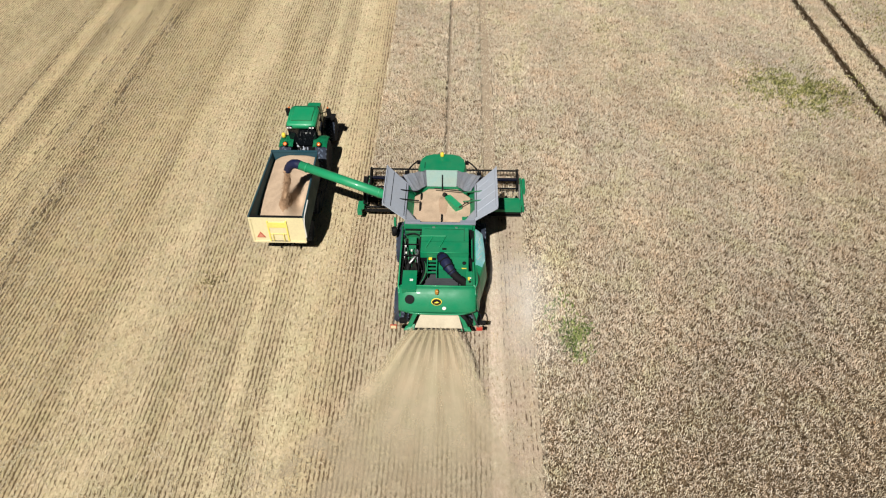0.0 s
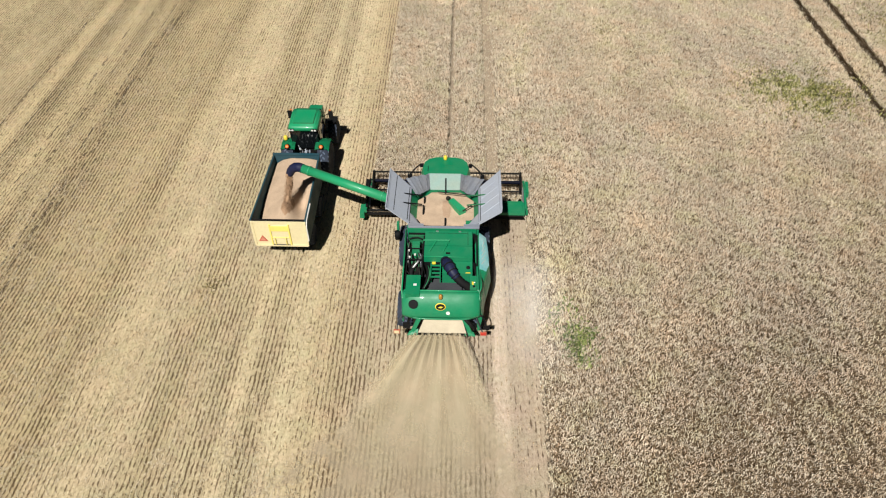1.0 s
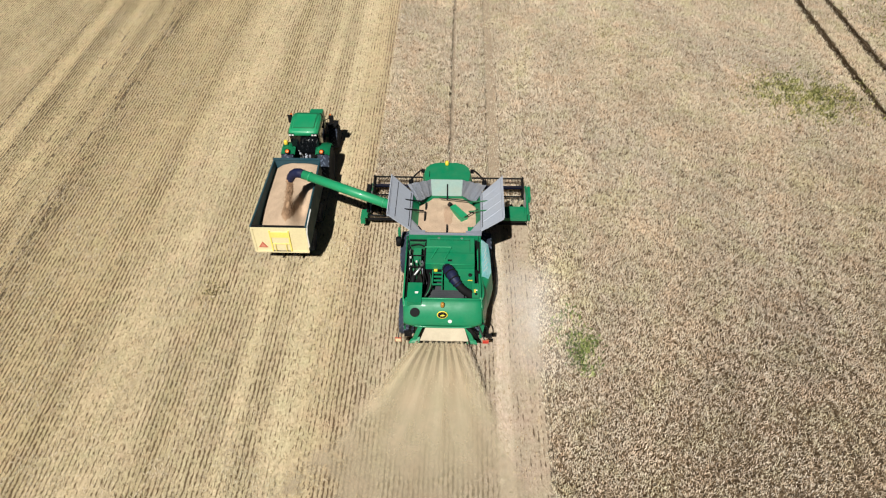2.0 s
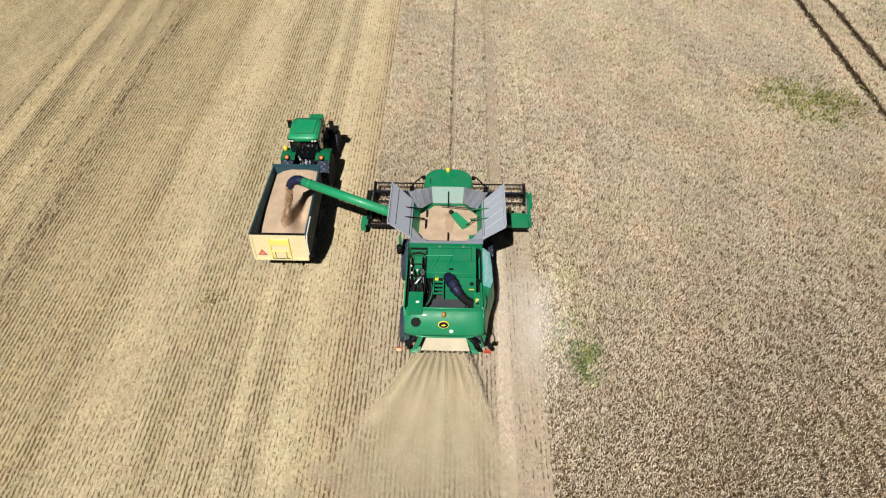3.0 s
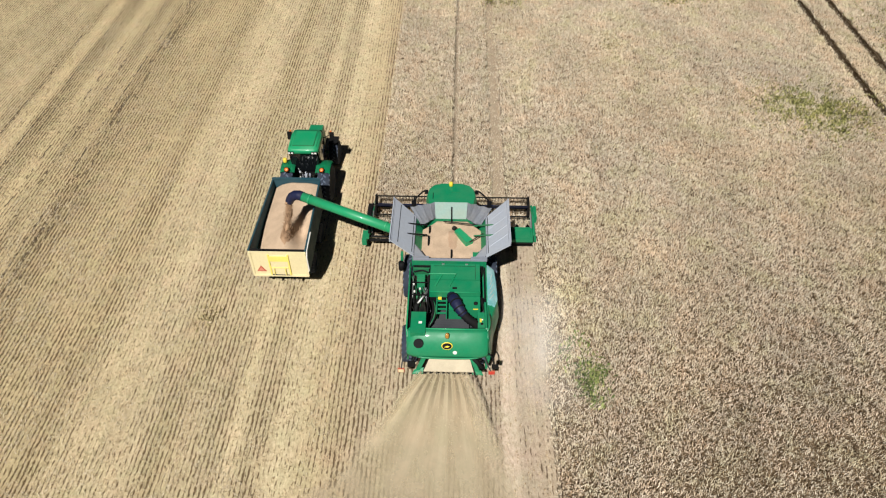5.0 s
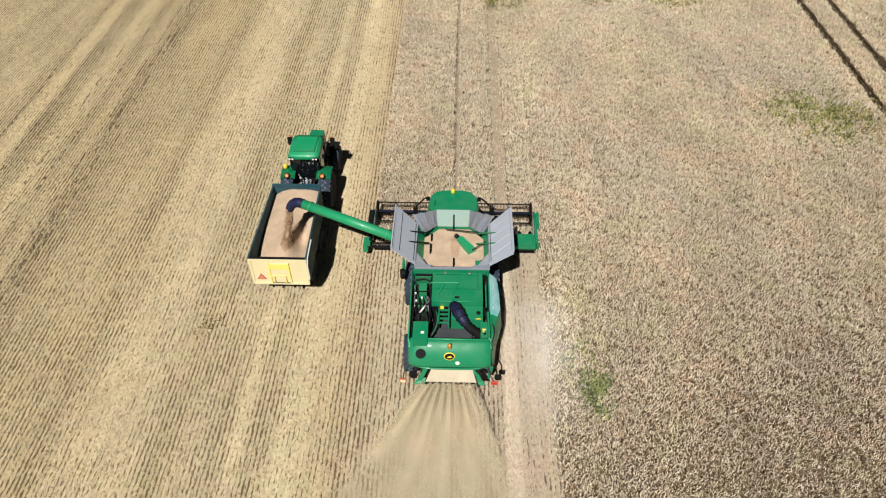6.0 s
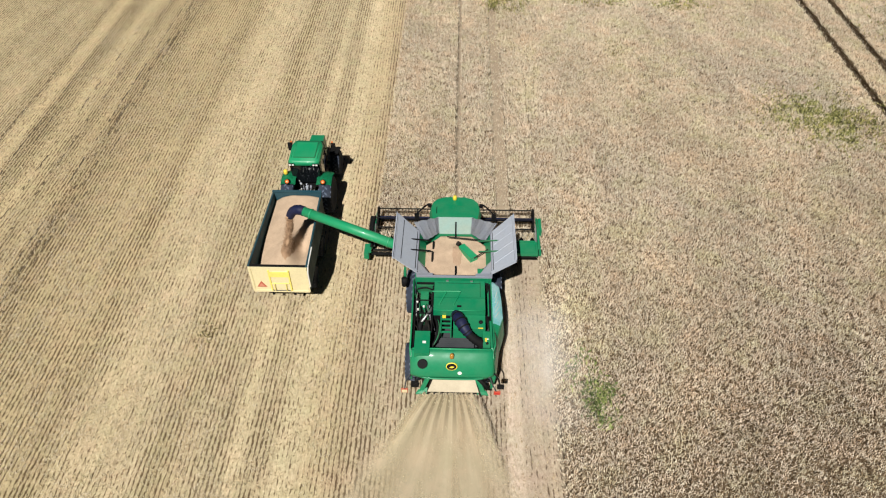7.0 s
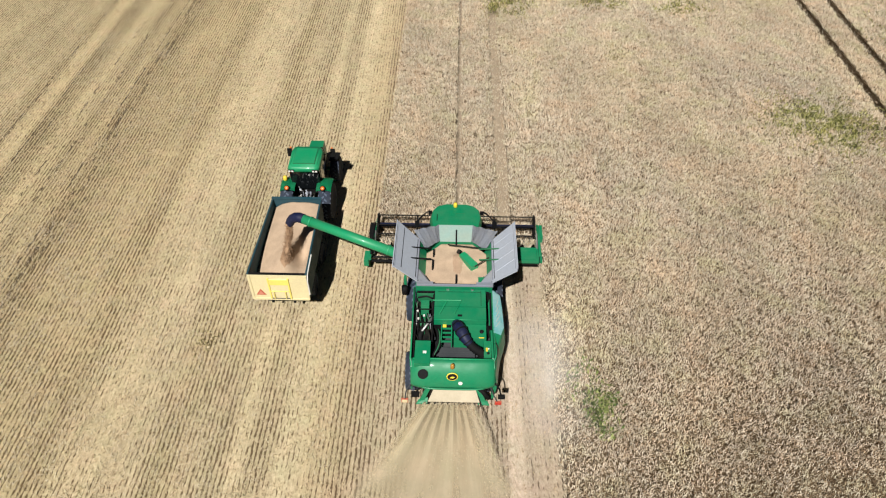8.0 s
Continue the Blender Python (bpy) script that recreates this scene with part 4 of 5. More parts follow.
        for x in spokes:
            part("spoke", box(x - 0.015, x + 0.015, -0.03, 0.03, 0.0, rr), BLACK, reel).matrix_basis = Matrix.Translation((0, rc[0], rc[1])) @ Matrix.Rotation(a - math.pi / 2, 4, "X")
    for x in (spokes[0], spokes[-1]):
        part("end_ring", lathe([(-0.02, 0.47), (-0.02, 0.53), (0.02, 0.53), (0.02, 0.47)], (x, *rc), "X", 24), BLACK, reel)


def make_combine():
    c = thing("combine_harvester", "green combine harvester with open grain tank, cutting wheat", "combine")
    part("chassis", box(-1.1, 1.1, -2.9, 3.0, 0.75, 2.3), GRIME, c, "dark dusty underframe", 0.03)
    part("feeder_house", add_hull(bmesh.new(), [(-0.7, 3.0, 1.0), (0.7, 3.0, 1.0), (0.7, 3.0, 1.8), (-0.7, 3.0, 1.8)], [(-0.7, 4.7, 0.25), (0.7, 4.7, 0.25), (0.7, 4.7, 0.95), (-0.7, 4.7, 0.95)]), GREEN_D, c, "", 0.03)
    part("axle", rod((-1.6, 1.95, 0.96), (1.6, 1.95, 0.96), 0.16), GREEN_D, c)
    part("axle", rod((-1.6, -1.5, 0.76), (1.6, -1.5, 0.76), 0.1), GREEN_D, c)
    # left side shield, with its top rail
    left = [(-1.5, -3.0, 1.75), (-1.53, 0.2, 1.65), (-1.53, 0.3, 3.5), (-1.5, -2.85, 3.38), (-1.47, -3.08, 3.2), (-1.47, -3.16, 2.65)]
    sh = part("side_shield", slab(left, (0.06, 0, 0)), GREEN, c, "glossy green side panel", 0.03)
    # highlight along the shield's top, built as a lighter green rod
    part("top_edge", pipe([(-1.49, 0.28, 3.5), (-1.47, -2.85, 3.385), (-1.45, -3.06, 3.21)], 0.028, 8), GREEN_T, sh, "", 0, True)
    # black strip paints the shade inside the panel's top edge
    part("gap_shade_strip", box(-1.425, -1.37, -2.8, 0.1, 2.6, 3.2), BLACK, sh)
    part("shield_seam", box(-1.537, -1.528, -1.35, -1.33, 1.72, 3.38), BLACK, sh)
    # right side: recessed panel, pale panel with painted sky reflection and the bulged shield
    right = [(1.42, -3.0, 1.75), (1.36, 0.2, 1.65), (1.33, 0.3, 2.9), (1.35, -1.35, 2.9), (1.36, -1.6, 3.4), (1.38, -2.8, 3.4), (1.42, -3.08, 3.18), (1.44, -3.16, 2.65)]
    part("side_shield", slab(right, (-0.07, 0, 0)), GREEN, c, "glossy green side panel", 0.025)
    stations = [(0.52, 1.6), (0.38, 1.73), (-0.3, 1.79), (-1.15, 1.82), (-1.5, 1.74), (-2.0, 1.60), (-2.5, 1.53), (-2.85, 1.5), (-3.1, 1.45)]
    bm = bmesh.new()
    rows = []
    for y, xo in stations:
        rows.append([bm.verts.new(p) for p in ((1.37, y, 3.16), (1.44, y, 3.16), (xo - 0.05, y, 3.02), (xo, y, 2.92), (xo + 0.09, y, 2.1), (xo, y, 1.4), (1.37, y, 1.4))])
    for p, q in zip(rows, rows[1:]):
        for k in range(7):
            bm.faces.new((p[k], p[(k + 1) % 7], q[(k + 1) % 7], q[k]))
    bm.faces.new(rows[0])
    bm.faces.new(rows[-1][::-1])
    part("bulged_shield", bm, GREEN, c, "bulging green side shield", 0.02)
    # black strip in place of the dark, shaded gap beside the panel
    part("gap_shade_strip", box(1.31, 1.368, -1.5, 0.5, 3.0, 3.22), BLACK, c)
    bm = bmesh.new()
    rows = [[bm.verts.new((1.42 + (xo - 1.44) * t, y - 0.02, 3.19 - 0.14 * t + 0.02 * math.sin(3.1 * t))) for t in (0.0, 0.25, 0.5, 0.75, 1.0)] for y, xo in stations[:4] + [(-1.52, 1.7)]]
    for p, q in zip(rows, rows[1:]):
        for k in range(4):
            bm.faces.new((p[k], p[k + 1], q[k + 1], q[k]))
    bmesh.ops.solidify(bm, geom=bm.faces[:], thickness=0.03)
    scr = part("sky_tint_panel", bm, SHIELD, c, "pale teal side panel, sky reflection in its colour")
    # white rods in place of the panel's bright highlights
    for k in range(5):
        y = -1.15 + 0.24 * k
        part("sheen_streak", rod((1.5 + 0.01 * k, y - 0.12, 3.19 - 0.005 * k), (1.68 - 0.015 * k, y + 0.22, 3.12 + 0.008 * k), 0.012, seg=6), WHITE, scr)
    make_engine_bay(c)
    # rear hood
    prof = [(-2.86, 2.6), (-2.86, 3.36), (-2.93, 3.42), (-3.04, 3.37), (-3.2, 3.23), (-3.34, 3.06), (-3.44, 2.86), (-3.5, 2.68), (-3.5, 2.57), (-3.3, 2.5)]
    bm = bmesh.new()
    xs = [-1.46, -1.40, -1.15, -0.6, 0.0, 0.6, 1.15, 1.36, 1.43]
    rows = []
    for x in xs:
        e = max(0.0, abs(x + 0.015) - 1.1) / 0.36
        rows.append([bm.verts.new((x, y + 0.14 * e * e * (1 if y < -2.9 else 0), z - 0.10 * e * e * (1 if z > 3.0 else 0.2))) for y, z in prof])
    for a, b in zip(rows, rows[1:]):
        for k in range(len(prof)):
            k2 = (k + 1) % len(prof)
            bm.faces.new((a[k], a[k2], b[k2], b[k]))
    bm.faces.new(rows[0][::-1])
    bm.faces.new(rows[-1])
    hood = part("rear_hood", bm, GREEN, c, "rounded glossy green rear hood", 0.02, True)
    part("hood_lip", pipe(bowed([(-1.42, -3.36, 2.58), (-0.9, -3.5, 2.56), (0, -3.53, 2.56), (0.9, -3.5, 2.56), (1.4, -3.36, 2.58)]), 0.035, 8), GREEN, hood, "", 0, True)
    # lighter green rod holds the bright line on the hood's rim
    part("hood_rim", rod((-1.38, -2.88, 3.4), (1.34, -2.88, 3.4), 0.03, seg=8), GREEN_T, hood, "", 0, True)
    # black box stands for the shaded recess in front of the hood
    part("gap_shade_strip", box(-0.78, 1.3, -2.84, -2.74, 2.6, 3.24), BLACK, hood)
    part("air_vent", lathe([(-0.03, 0.12), (0.03, 0.17), (0.05, 0.17), (0.05, 0.12)], (0, 0, 0), "Z", 24), BLACK, hood, "round black vent").matrix_basis = Matrix.Translation((-1.03, -3.34, 3.16)) @ Matrix.Rotation(radians(52), 4, "X")
    part("badge", lathe([(0, 0.17), (0.02, 0.17), (0.03, 0.15)], (0, 0, 0), "Z", 24), YELLOW, hood, "oval yellow badge").matrix_basis = Matrix.Translation((-0.03, -3.37, 3.08)) @ Matrix.Rotation(radians(62), 4, "X") @ Matrix.Diagonal((1.15, 0.85, 1, 1))
    part("badge_field", lathe([(0, 0.145), (0.012, 0.145), (0.016, 0.13)], (0, 0, 0), "Z", 24), BLACK, hood).matrix_basis = Matrix.Translation((-0.03, -3.395, 3.09)) @ Matrix.Rotation(radians(62), 4, "X") @ Matrix.Diagonal((1.15, 0.8, 1, 1))
    part("badge_mark", slab([(-0.09, -0.03, 0.02), (0.02, -0.04, 0.02), (0.1, 0.0, 0.02), (0.02, 0.03, 0.02), (-0.04, 0.01, 0.02)], (0, 0, 0.012)), YELLOW, hood).matrix_basis = Matrix.Translation((-0.03, -3.395, 3.09)) @ Matrix.Rotation(radians(62), 4, "X")
    part("rear_beacon", lathe([(3.34, 0.07), (3.38, 0.075), (3.48, 0.07), (3.53, 0.045)], (-0.03, -3.2, 0), "Z", 14), AMBER, hood, "amber beacon", 0, True)
    part("speed_sticker", lathe([(0, 0.075), (0.006, 0.075)], (0, 0, 0), "Z", 20), WHITE, hood, "round white sticker").matrix_basis = Matrix.Translation((0.25, -3.47, 2.83)) @ Matrix.Rotation(radians(75), 4, "X")
    part("corner_rail", pipe(bowed([(1.44, -2.2, 3.42), (1.46, -2.5, 3.52), (1.45, -2.78, 3.5), (1.38, -2.95, 3.4)]), 0.03, 8), GREEN, c, "", 0, True)
    # grain tank with sloped upper band and open sheet-metal extensions
    bm = bmesh.new()
    for x0, x1, y0, y1 in ((-1.45, 1.3, 0.24, 0.34), (-1.45, 1.4, 2.68, 2.76), (-1.45, -1.37, 0.34, 2.68), (1.32, 1.4, 0.34, 2.68)):
        box(x0, x1, y0, y1, 2.2, 3.62, bm)
    part("tank_wall", bm, GREEN, c, "green grain tank wall")
    for s in (-1, 1):
        part("hopper_side", slab([(1.1 * s, 0.5, 3.3), (1.42 * s, 0.34, 3.86), (1.42 * s, 2.6, 3.86), (1.1 * s, 2.3, 3.3)], (0.02 * s, 0, -0.015)), GREEN, c, "green sloped hopper side")
        inner, outer = 1.4 * s, 2.26 * s
        fl = part("tank_flap", slab([(inner, 0.26, 3.84), (outer, 0.2 if s > 0 else 0.34, 4.56), (outer, 2.78, 4.58), (inner, 2.5, 3.84)], (-0.018 * s, 0, 0.02)), ZINC, c, "grey sheet-metal tank extension")
        part("flap_lip", box(*sorted((outer - 0.02 * s, outer + 0.02 * s)), 0.34, 2.76, 4.5, 4.66), ZINC, fl)
        part("flap_hem", rod((1.46 * s, 0.42, 3.93), (1.46 * s, 2.44, 3.93), 0.014, seg=6), GRIME, fl)
        part("flap_hem", rod((2.2 * s, 0.36, 4.54), (2.2 * s, 2.7, 4.55), 0.014, seg=6), ZINC_D, fl)
        if s > 0:
            for y in (0.75, 1.25, 1.75, 2.2):
                part("flap_rib", rod((1.5, y - 0.02, 3.94), (2.2, y + 0.12, 4.53), 0.032, seg=6), ZINC, fl)
        else:
            part("flap_seam", rod((-1.98, 0.5, 4.36), (-1.98, 2.6, 4.37), 0.016, seg=6), BLACK, fl)
        for y in (1.28, 1.86):
            part("flap_strut", rod((1.75 * s, y - 0.05, 4.12), (0.92 * s, y + 0.28, 3.74), 0.028, seg=8), BLACK if s < 0 else GREEN_D, fl)
    ff = part("tank_flap", slab([(-0.62, 2.63, 3.64), (0.62, 2.63, 3.64), (0.66, 2.8, 4.37), (-0.66, 2.8, 4.37)], (0, 0.02, 0)), SHIELD_G, c, "pale grey front tank sheet")
    part("flap_strut", rod((0.03, 2.55, 3.5), (0.03, 2.74, 4.18), 0.03, seg=8), BLACK, ff)
    for s in (-1, 1):
        bm = bmesh.new()
        n = 6
        low, top = [], []
        for k in range(n + 1):
            t = k / n
            z = 0.03 * (-1) ** k
            low.append(bm.verts.new((s * (0.62 + 0.55 * t), 2.62 - 0.5 * t + z * 0.5, 3.70)))
            top.append(bm.verts.new((s * (0.66 + 0.98 * t), 2.8 - 0.16 * t + z, 4.37 - 0.14 * t)))
        for k in range(n):
            bm.faces.new((low[k], low[k + 1], top[k + 1], top[k]))
        bmesh.ops.solidify(bm, geom=bm.faces[:], thickness=0.012)
        part("corner_sheet", bm, ZINC_C, c, "dark grey folded corner sheet")
        part("rear_corner_sheet", slab([(1.42 * s, 0.27, 3.6), (1.42 * s, 0.27, 3.86), (0.8 * s, 0.3, 3.8), (0.8 * s, 0.3, 3.6)], (0, 0.03, 0)), ZINC_D, c)
    for s in (-1, 1):
        # dark outline of the flap's rear edge, built as a rod
        part("flap_edge_rod", rod((2.2 * s, 0.28 if s > 0 else 0.42, 4.47), (1.36 * s, 0.36, 3.78), 0.03, seg=6), BLACK, c, "dark rod along the flap's rear edge")
        part("rear_gusset", slab([(1.42 * s, 0.36, 3.84), (1.42 * s, 0.98, 3.84), (1.1 * s, 0.86, 3.5), (0.84 * s, 0.40, 3.5)], (0, 0.012, 0.016)), ZINC_C, c, "grey sloped corner sheet")
        part("gusset_edge", rod((1.1 * s, 0.87, 3.53), (0.84 * s, 0.41, 3.53), 0.018, seg=6), BLACK, c)
        part("flap_hinge", rod((1.40 * s, 0.4, 3.88), (1.40 * s, 2.5, 3.88), 0.022, seg=6), ZINC_D, c)
    part("rim_edge", box(-1.1, 1.1, 0.335, 0.375, 3.6, 3.66), BLACK, c)
    part("rear_rim", box(-1.4, 1.38, 0.255, 0.325, 3.62, 3.69), ZINC_D, c, "grey tank rim", 0.02)
    # bubble-up auger and level paddles inside the tank
    bub = part("tank_auger", add_hull(bmesh.new(), [(0.16, 1.82, 3.5), (0.36, 1.98, 3.5), (0.36, 1.98, 3.76), (0.16, 1.82, 3.76)], [(0.62, 1.18, 3.48), (0.88, 1.34, 3.48), (0.88, 1.34, 3.74), (0.62, 1.18, 3.74)]), GREEN_T, c, "green bubble-up auger chute over the grain", 0.035)
    part("auger_mouth", rod((0.1, 2.02, 3.74), (0.2, 1.94, 3.73), 0.09, seg=12), GRIME, bub)
    for x, y0, y1 in ((-0.84, 1.9, 2.2), (-0.86, 1.2, 1.62), (0.05, 0.5, 0.85)):
        part("level_paddle", box(x - 0.03, x + 0.03, y0, y1, 3.5, 3.66), BLACK, c)
    part("cross_bar", rod((-0.3, 2.28, 3.82), (1.3, 2.1, 3.8), 0.022, seg=6), GRIME, c)
    part("cross_bar", rod((0.75, 1.2, 3.74), (1.28, 1.62, 3.82), 0.02, seg=6), GRIME, c)
    part("sample_box", box(0.88, 1.26, 0.5, 0.82, 3.3, 3.56), GREEN, c, "", 0.02)
    # cab
    ring = [(-1.07, 4.0), (-1.0, 4.45), (-0.8, 4.72), (-0.45, 4.86), (0.45, 4.86), (0.8, 4.72), (1.0, 4.45), (1.07, 4.0), (1.0, 3.5), (0.85, 3.05), (-0.85, 3.05), (-1.0, 3.5)]
    roof = part("cab_roof", add_hull(bmesh.new(), [(x, y, 3.5) for x, y in ring], [(x * 0.93, 4 + (y - 4) * 0.9, 3.74) for x, y in ring]), GREEN, c, "smooth green cab roof", 0.06)
    part("front_beacon", lathe([(3.74, 0.07), (3.78, 0.085), (3.9, 0.08), (3.95, 0.05)], (-0.03, 4.62, 0), "Z", 14), YELLOW, roof, "yellow rotating beacon", 0, True)
    part("roof_slot", box(-0.78, -0.75, 3.75, 4.15, 3.735, 3.745), BLACK, roof)
    part("roof_seam", box(-0.02, 0.35, 4.2, 4.215, 3.738, 3.748), GREEN_D, roof)
    cab = part("cab_frame", add_hull(bmesh.new(), [(-0.8, 3.02, 1.75), (0.8, 3.02, 1.75), (0.75, 4.4, 1.75), (-0.75, 4.4, 1.75)], [(-0.8, 3.02, 1.95), (0.8, 3.02, 1.95), (0.8, 4.45, 1.95), (-0.8, 4.45, 1.95)]), GREEN_D, c, "", 0.02)
    part("windscreen", slab([(-0.8, 4.42, 1.95), (0.8, 4.42, 1.95), (0.85, 4.55, 3.5), (-0.85, 4.55, 3.5)], (0, 0.015, 0)), GLASS, cab, "dark tinted windscreen")
    for s in (-1, 1):
        part("side_window", slab([(0.8 * s, 3.1, 1.95), (0.8 * s, 4.38, 1.95), (0.85 * s, 4.5, 3.5), (0.85 * s, 3.1, 3.5)], (0.015 * s, 0, 0)), GLASS, cab)
        part("cab_post", rod((0.8 * s, 4.4, 1.95), (0.86 * s, 4.53, 3.5), 0.04, seg=6), BLACK, cab)
        part("cab_post", rod((0.8 * s, 3.06, 1.95), (0.86 * s, 3.06, 3.5), 0.05, seg=6), BLACK, cab)
        arm = part("mirror_arm", pipe(bowed([(0.95 * s, 4.55, 3.35), (1.15 * s, 4.86, 3.25), (1.45 * s, 4.95, 2.9), (1.66 * s, 4.95, 2.6)]), 0.035, 8), BLACK, c, "", 0, True)
        part("mirror_head", box(1.66 * s - 0.1, 1.66 * s + 0.1, 4.9, 4.98, 2.3, 2.62), BLACK, arm, "black wing mirror", 0.03)
        part("work_lamp", box(1.08 * s - 0.08, 1.08 * s + 0.08, 4.62, 4.74, 3.28, 3.42), BLACK, arm, "", 0.02)
        wheel(c, 1.57 * s, 1.95, 0.96, 0.76, YELLOW)
        wheel(c, 1.3 if s > 0 else -1.5, -1.5, 0.76, 0.6, YELLOW)
    # plain dark cylinder of unknown use on an added bracket
    lamp = part("side_cylinder_bracket", box(-2.0, -1.9, 1.42, 1.62, 2.3, 2.75), GREEN, c)
    part("side_cylinder", rod((-1.98, 1.3, 2.05), (-1.98, 1.3, 2.42), 0.12, seg=14), BLACK, lamp, "black upright cylinder", 0, True)
    # unloading auger
    au = part("unloading_auger", rod((-1.8, 1.46, 3.9), (-6.08, 3.12, 4.3), 0.192, seg=22), GREEN_T, c, "long green unloading auger tube", 0, True)
    d = (Vector((-6.08, 3.12, 4.3)) - Vector((-1.3, 1.27, 3.86))).normalized()
    for s0 in (1.3, 4.72):
        p = Vector((-1.3, 1.27, 3.86)) + d * s0
        part("tube_flange", rod(p, p + d * 0.05, 0.215, seg=22), GREEN_T, au)
    part("spout", pipe(bowed([(-6.02, 3.1, 4.3), (-6.25, 3.18, 4.31), (-6.46, 3.24, 4.2), (-6.6, 3.27, 4.02), (-6.68, 3.28, 3.84)], 4), [0.2 + 0.006 * math.cos(k * 2.1) - (0.0 if k < 6 else 0.004 * (k - 6)) for k in range(17)], 16), NAVY, au, "black rubber unloading spout", 0, True)
    make_header(c)
    # chaff spreader and rear lights
    part("tailboard", slab([(-0.62, -3.1, 2.15), (0.76, -3.1, 2.15), (0.95, -3.42, 1.6), (-0.88, -3.42, 1.6)], (0, -0.03, 0.05)), CHAFF, c, "tailboard buried in flying chaff")
    for s in (-1, 1):
        part("spreader_wing", slab([(0.88 * s, -3.28, 1.62), (1.22 * s, -3.3, 1.5), (1.3 * s, -3.42, 1.42), (0.9 * s, -3.44, 1.48)], (0, 0, 0.05)), GREEN, c, "green spreader wing", 0.012)
        part("spreader_bracket", slab([(0.70 * s, -3.14, 2.3), (0.86 * s, -3.14, 2.3), (1.16 * s, -3.36, 1.6), (1.02 * s, -3.36, 1.56)], (0, 0.05, 0.02)), GREEN, c, "", 0.01)
    # fins coloured dark to draw the shaded gaps between streams as well
    for k in range(9):
        x = -0.8 + 0.21 * k
        part("deflector_fin", slab([(x, -3.3, 1.64), (x * 1.12, -3.5, 1.46), (x * 1.12, -3.5, 1.6), (x, -3.3, 1.78)], (0.035, 0, 0)), GRIME, c)
    cyl = part("hydraulic_cylinder", rod((0.82, -3.2, 2.3), (1.28, -3.32, 1.74), 0.075, seg=14), BLACK, c, "black hydraulic cylinder", 0, True)
    part("piston", rod((0.68, -3.16, 2.46), (0.82, -3.2, 2.3), 0.035, seg=10), STEEL, cyl)
    la = part("lamp_arm", pipe(bowed([(-1.1, -3.0, 2.5), (-1.08, -3.2, 2.4), (-1.2, -3.3, 2.2), (-1.27, -3.3, 1.98)]), 0.028, 6), BLACK, c)
    lamp_box(la, "rear_lamp", -1.32, -3.3, 1.88, 0.28, 0.24, 0.1, BLACK)
    la = part("lamp_arm", pipe(bowed([(-1.25, -3.05, 2.45), (-1.42, -3.2, 2.42), (-1.6, -3.36, 2.25), (-1.68, -3.42, 1.78)]), 0.024, 6), DECK, c)
    lamp_box(la, "marker_board", -1.69, -3.42, 1.66, 0.24, 0.2, 0.06, FADED, CREAM, "pale reflector strip")
    la = part("lamp_arm", pipe(bowed([(1.3, -3.05, 2.45), (1.48, -3.2, 2.42), (1.62, -3.28, 2.25), (1.68, -3.34, 1.95)]), 0.028, 6), BLACK, c)
    lamp_box(la, "rear_lamp", 1.71, -3.34, 1.88, 0.24, 0.16, 0.1, BLACK)
    la = part("lamp_arm", pipe(bowed([(1.15, -3.05, 2.45), (1.3, -3.25, 2.35), (1.42, -3.38, 2.05), (1.56, -3.42, 1.72)]), 0.024, 6), DECK, c)
    lamp_box(la, "marker_board", 1.6, -3.42, 1.62, 0.24, 0.17, 0.06, FADED, RED, "red reflector")
    return c


make_combine()


def fresh_mound(parent, cx, cy, rx, ry, base, high, seed, mat=GRAIN_M):
    """A ragged patch of freshly poured, darker grain lying on the heap; base(x, y) is the heap's top."""
    bm = bmesh.new()
    n, rings = 30, 7
    top = bm.verts.new((cx, cy, base(cx, cy) + high))
    prev = None
    for j in range(1, rings + 1):
        f = j / rings
        row = []
        for k in range(n):
            a = 2 * math.pi * k / n
            q = f * (1 + 0.38 * noise.noise((math.cos(a) * 1.7, math.sin(a) * 1.7, seed)) + 0.16 * noise.noise((math.cos(a) * 5, math.sin(a) * 5, seed)))
            x, y = cx + rx * q * math.cos(a), cy + ry * q * math.sin(a)
            lump = 0.02 * noise.noise((x * 8, y * 8, seed)) * (1 - f)
            row.append(bm.verts.new((x, y, base(x, y) + high * (1 - f) ** 1.3 + lump + 0.006 - 0.03 * f ** 6)))
        for k in range(n):
            if prev:
                bm.faces.new((prev[k], prev[(k + 1) % n], row[(k + 1) % n], row[k]))
            else:
                bm.faces.new((top, row[k], row[(k + 1) % n]))
        prev = row
    bmesh.ops.recalc_face_normals(bm, faces=bm.faces[:])
    part("fresh_grain", bm, mat, parent, "freshly poured darker grain", 0, True)


def make_tank_grain():
    g = thing("tank_grain", "pale wheat grain filling the combine's tank", "grain")

    def z(x, y):
        d = math.hypot((x - 0.1) / 1.2, (y - 1.5) / 1.2)
        return 3.54 + 0.07 * math.exp(-((x - 0.15) ** 2 + (y - 1.9) ** 2) * 6) - 0.05 * d + 0.025 * noise.noise((x * 3, y * 3, 0))
    corner = lambda y: 1.0 * max(0.0, abs(y - 1.45) - 0.66) ** 0.95
    part("grain_surface", heap(lambda y: -1.12 + corner(y), lambda y: 1.24 - corner(y), 0.36, 2.66, z, 2.6), GRAIN, g, "", 0, True)
    fresh_mound(g, 0.1, 1.6, 0.24, 0.62, z, 0.04, 3, GRAIN_T)


make_tank_grain()


# ------------------------------------------------------------------ tractor and trailer
TX = -7.09


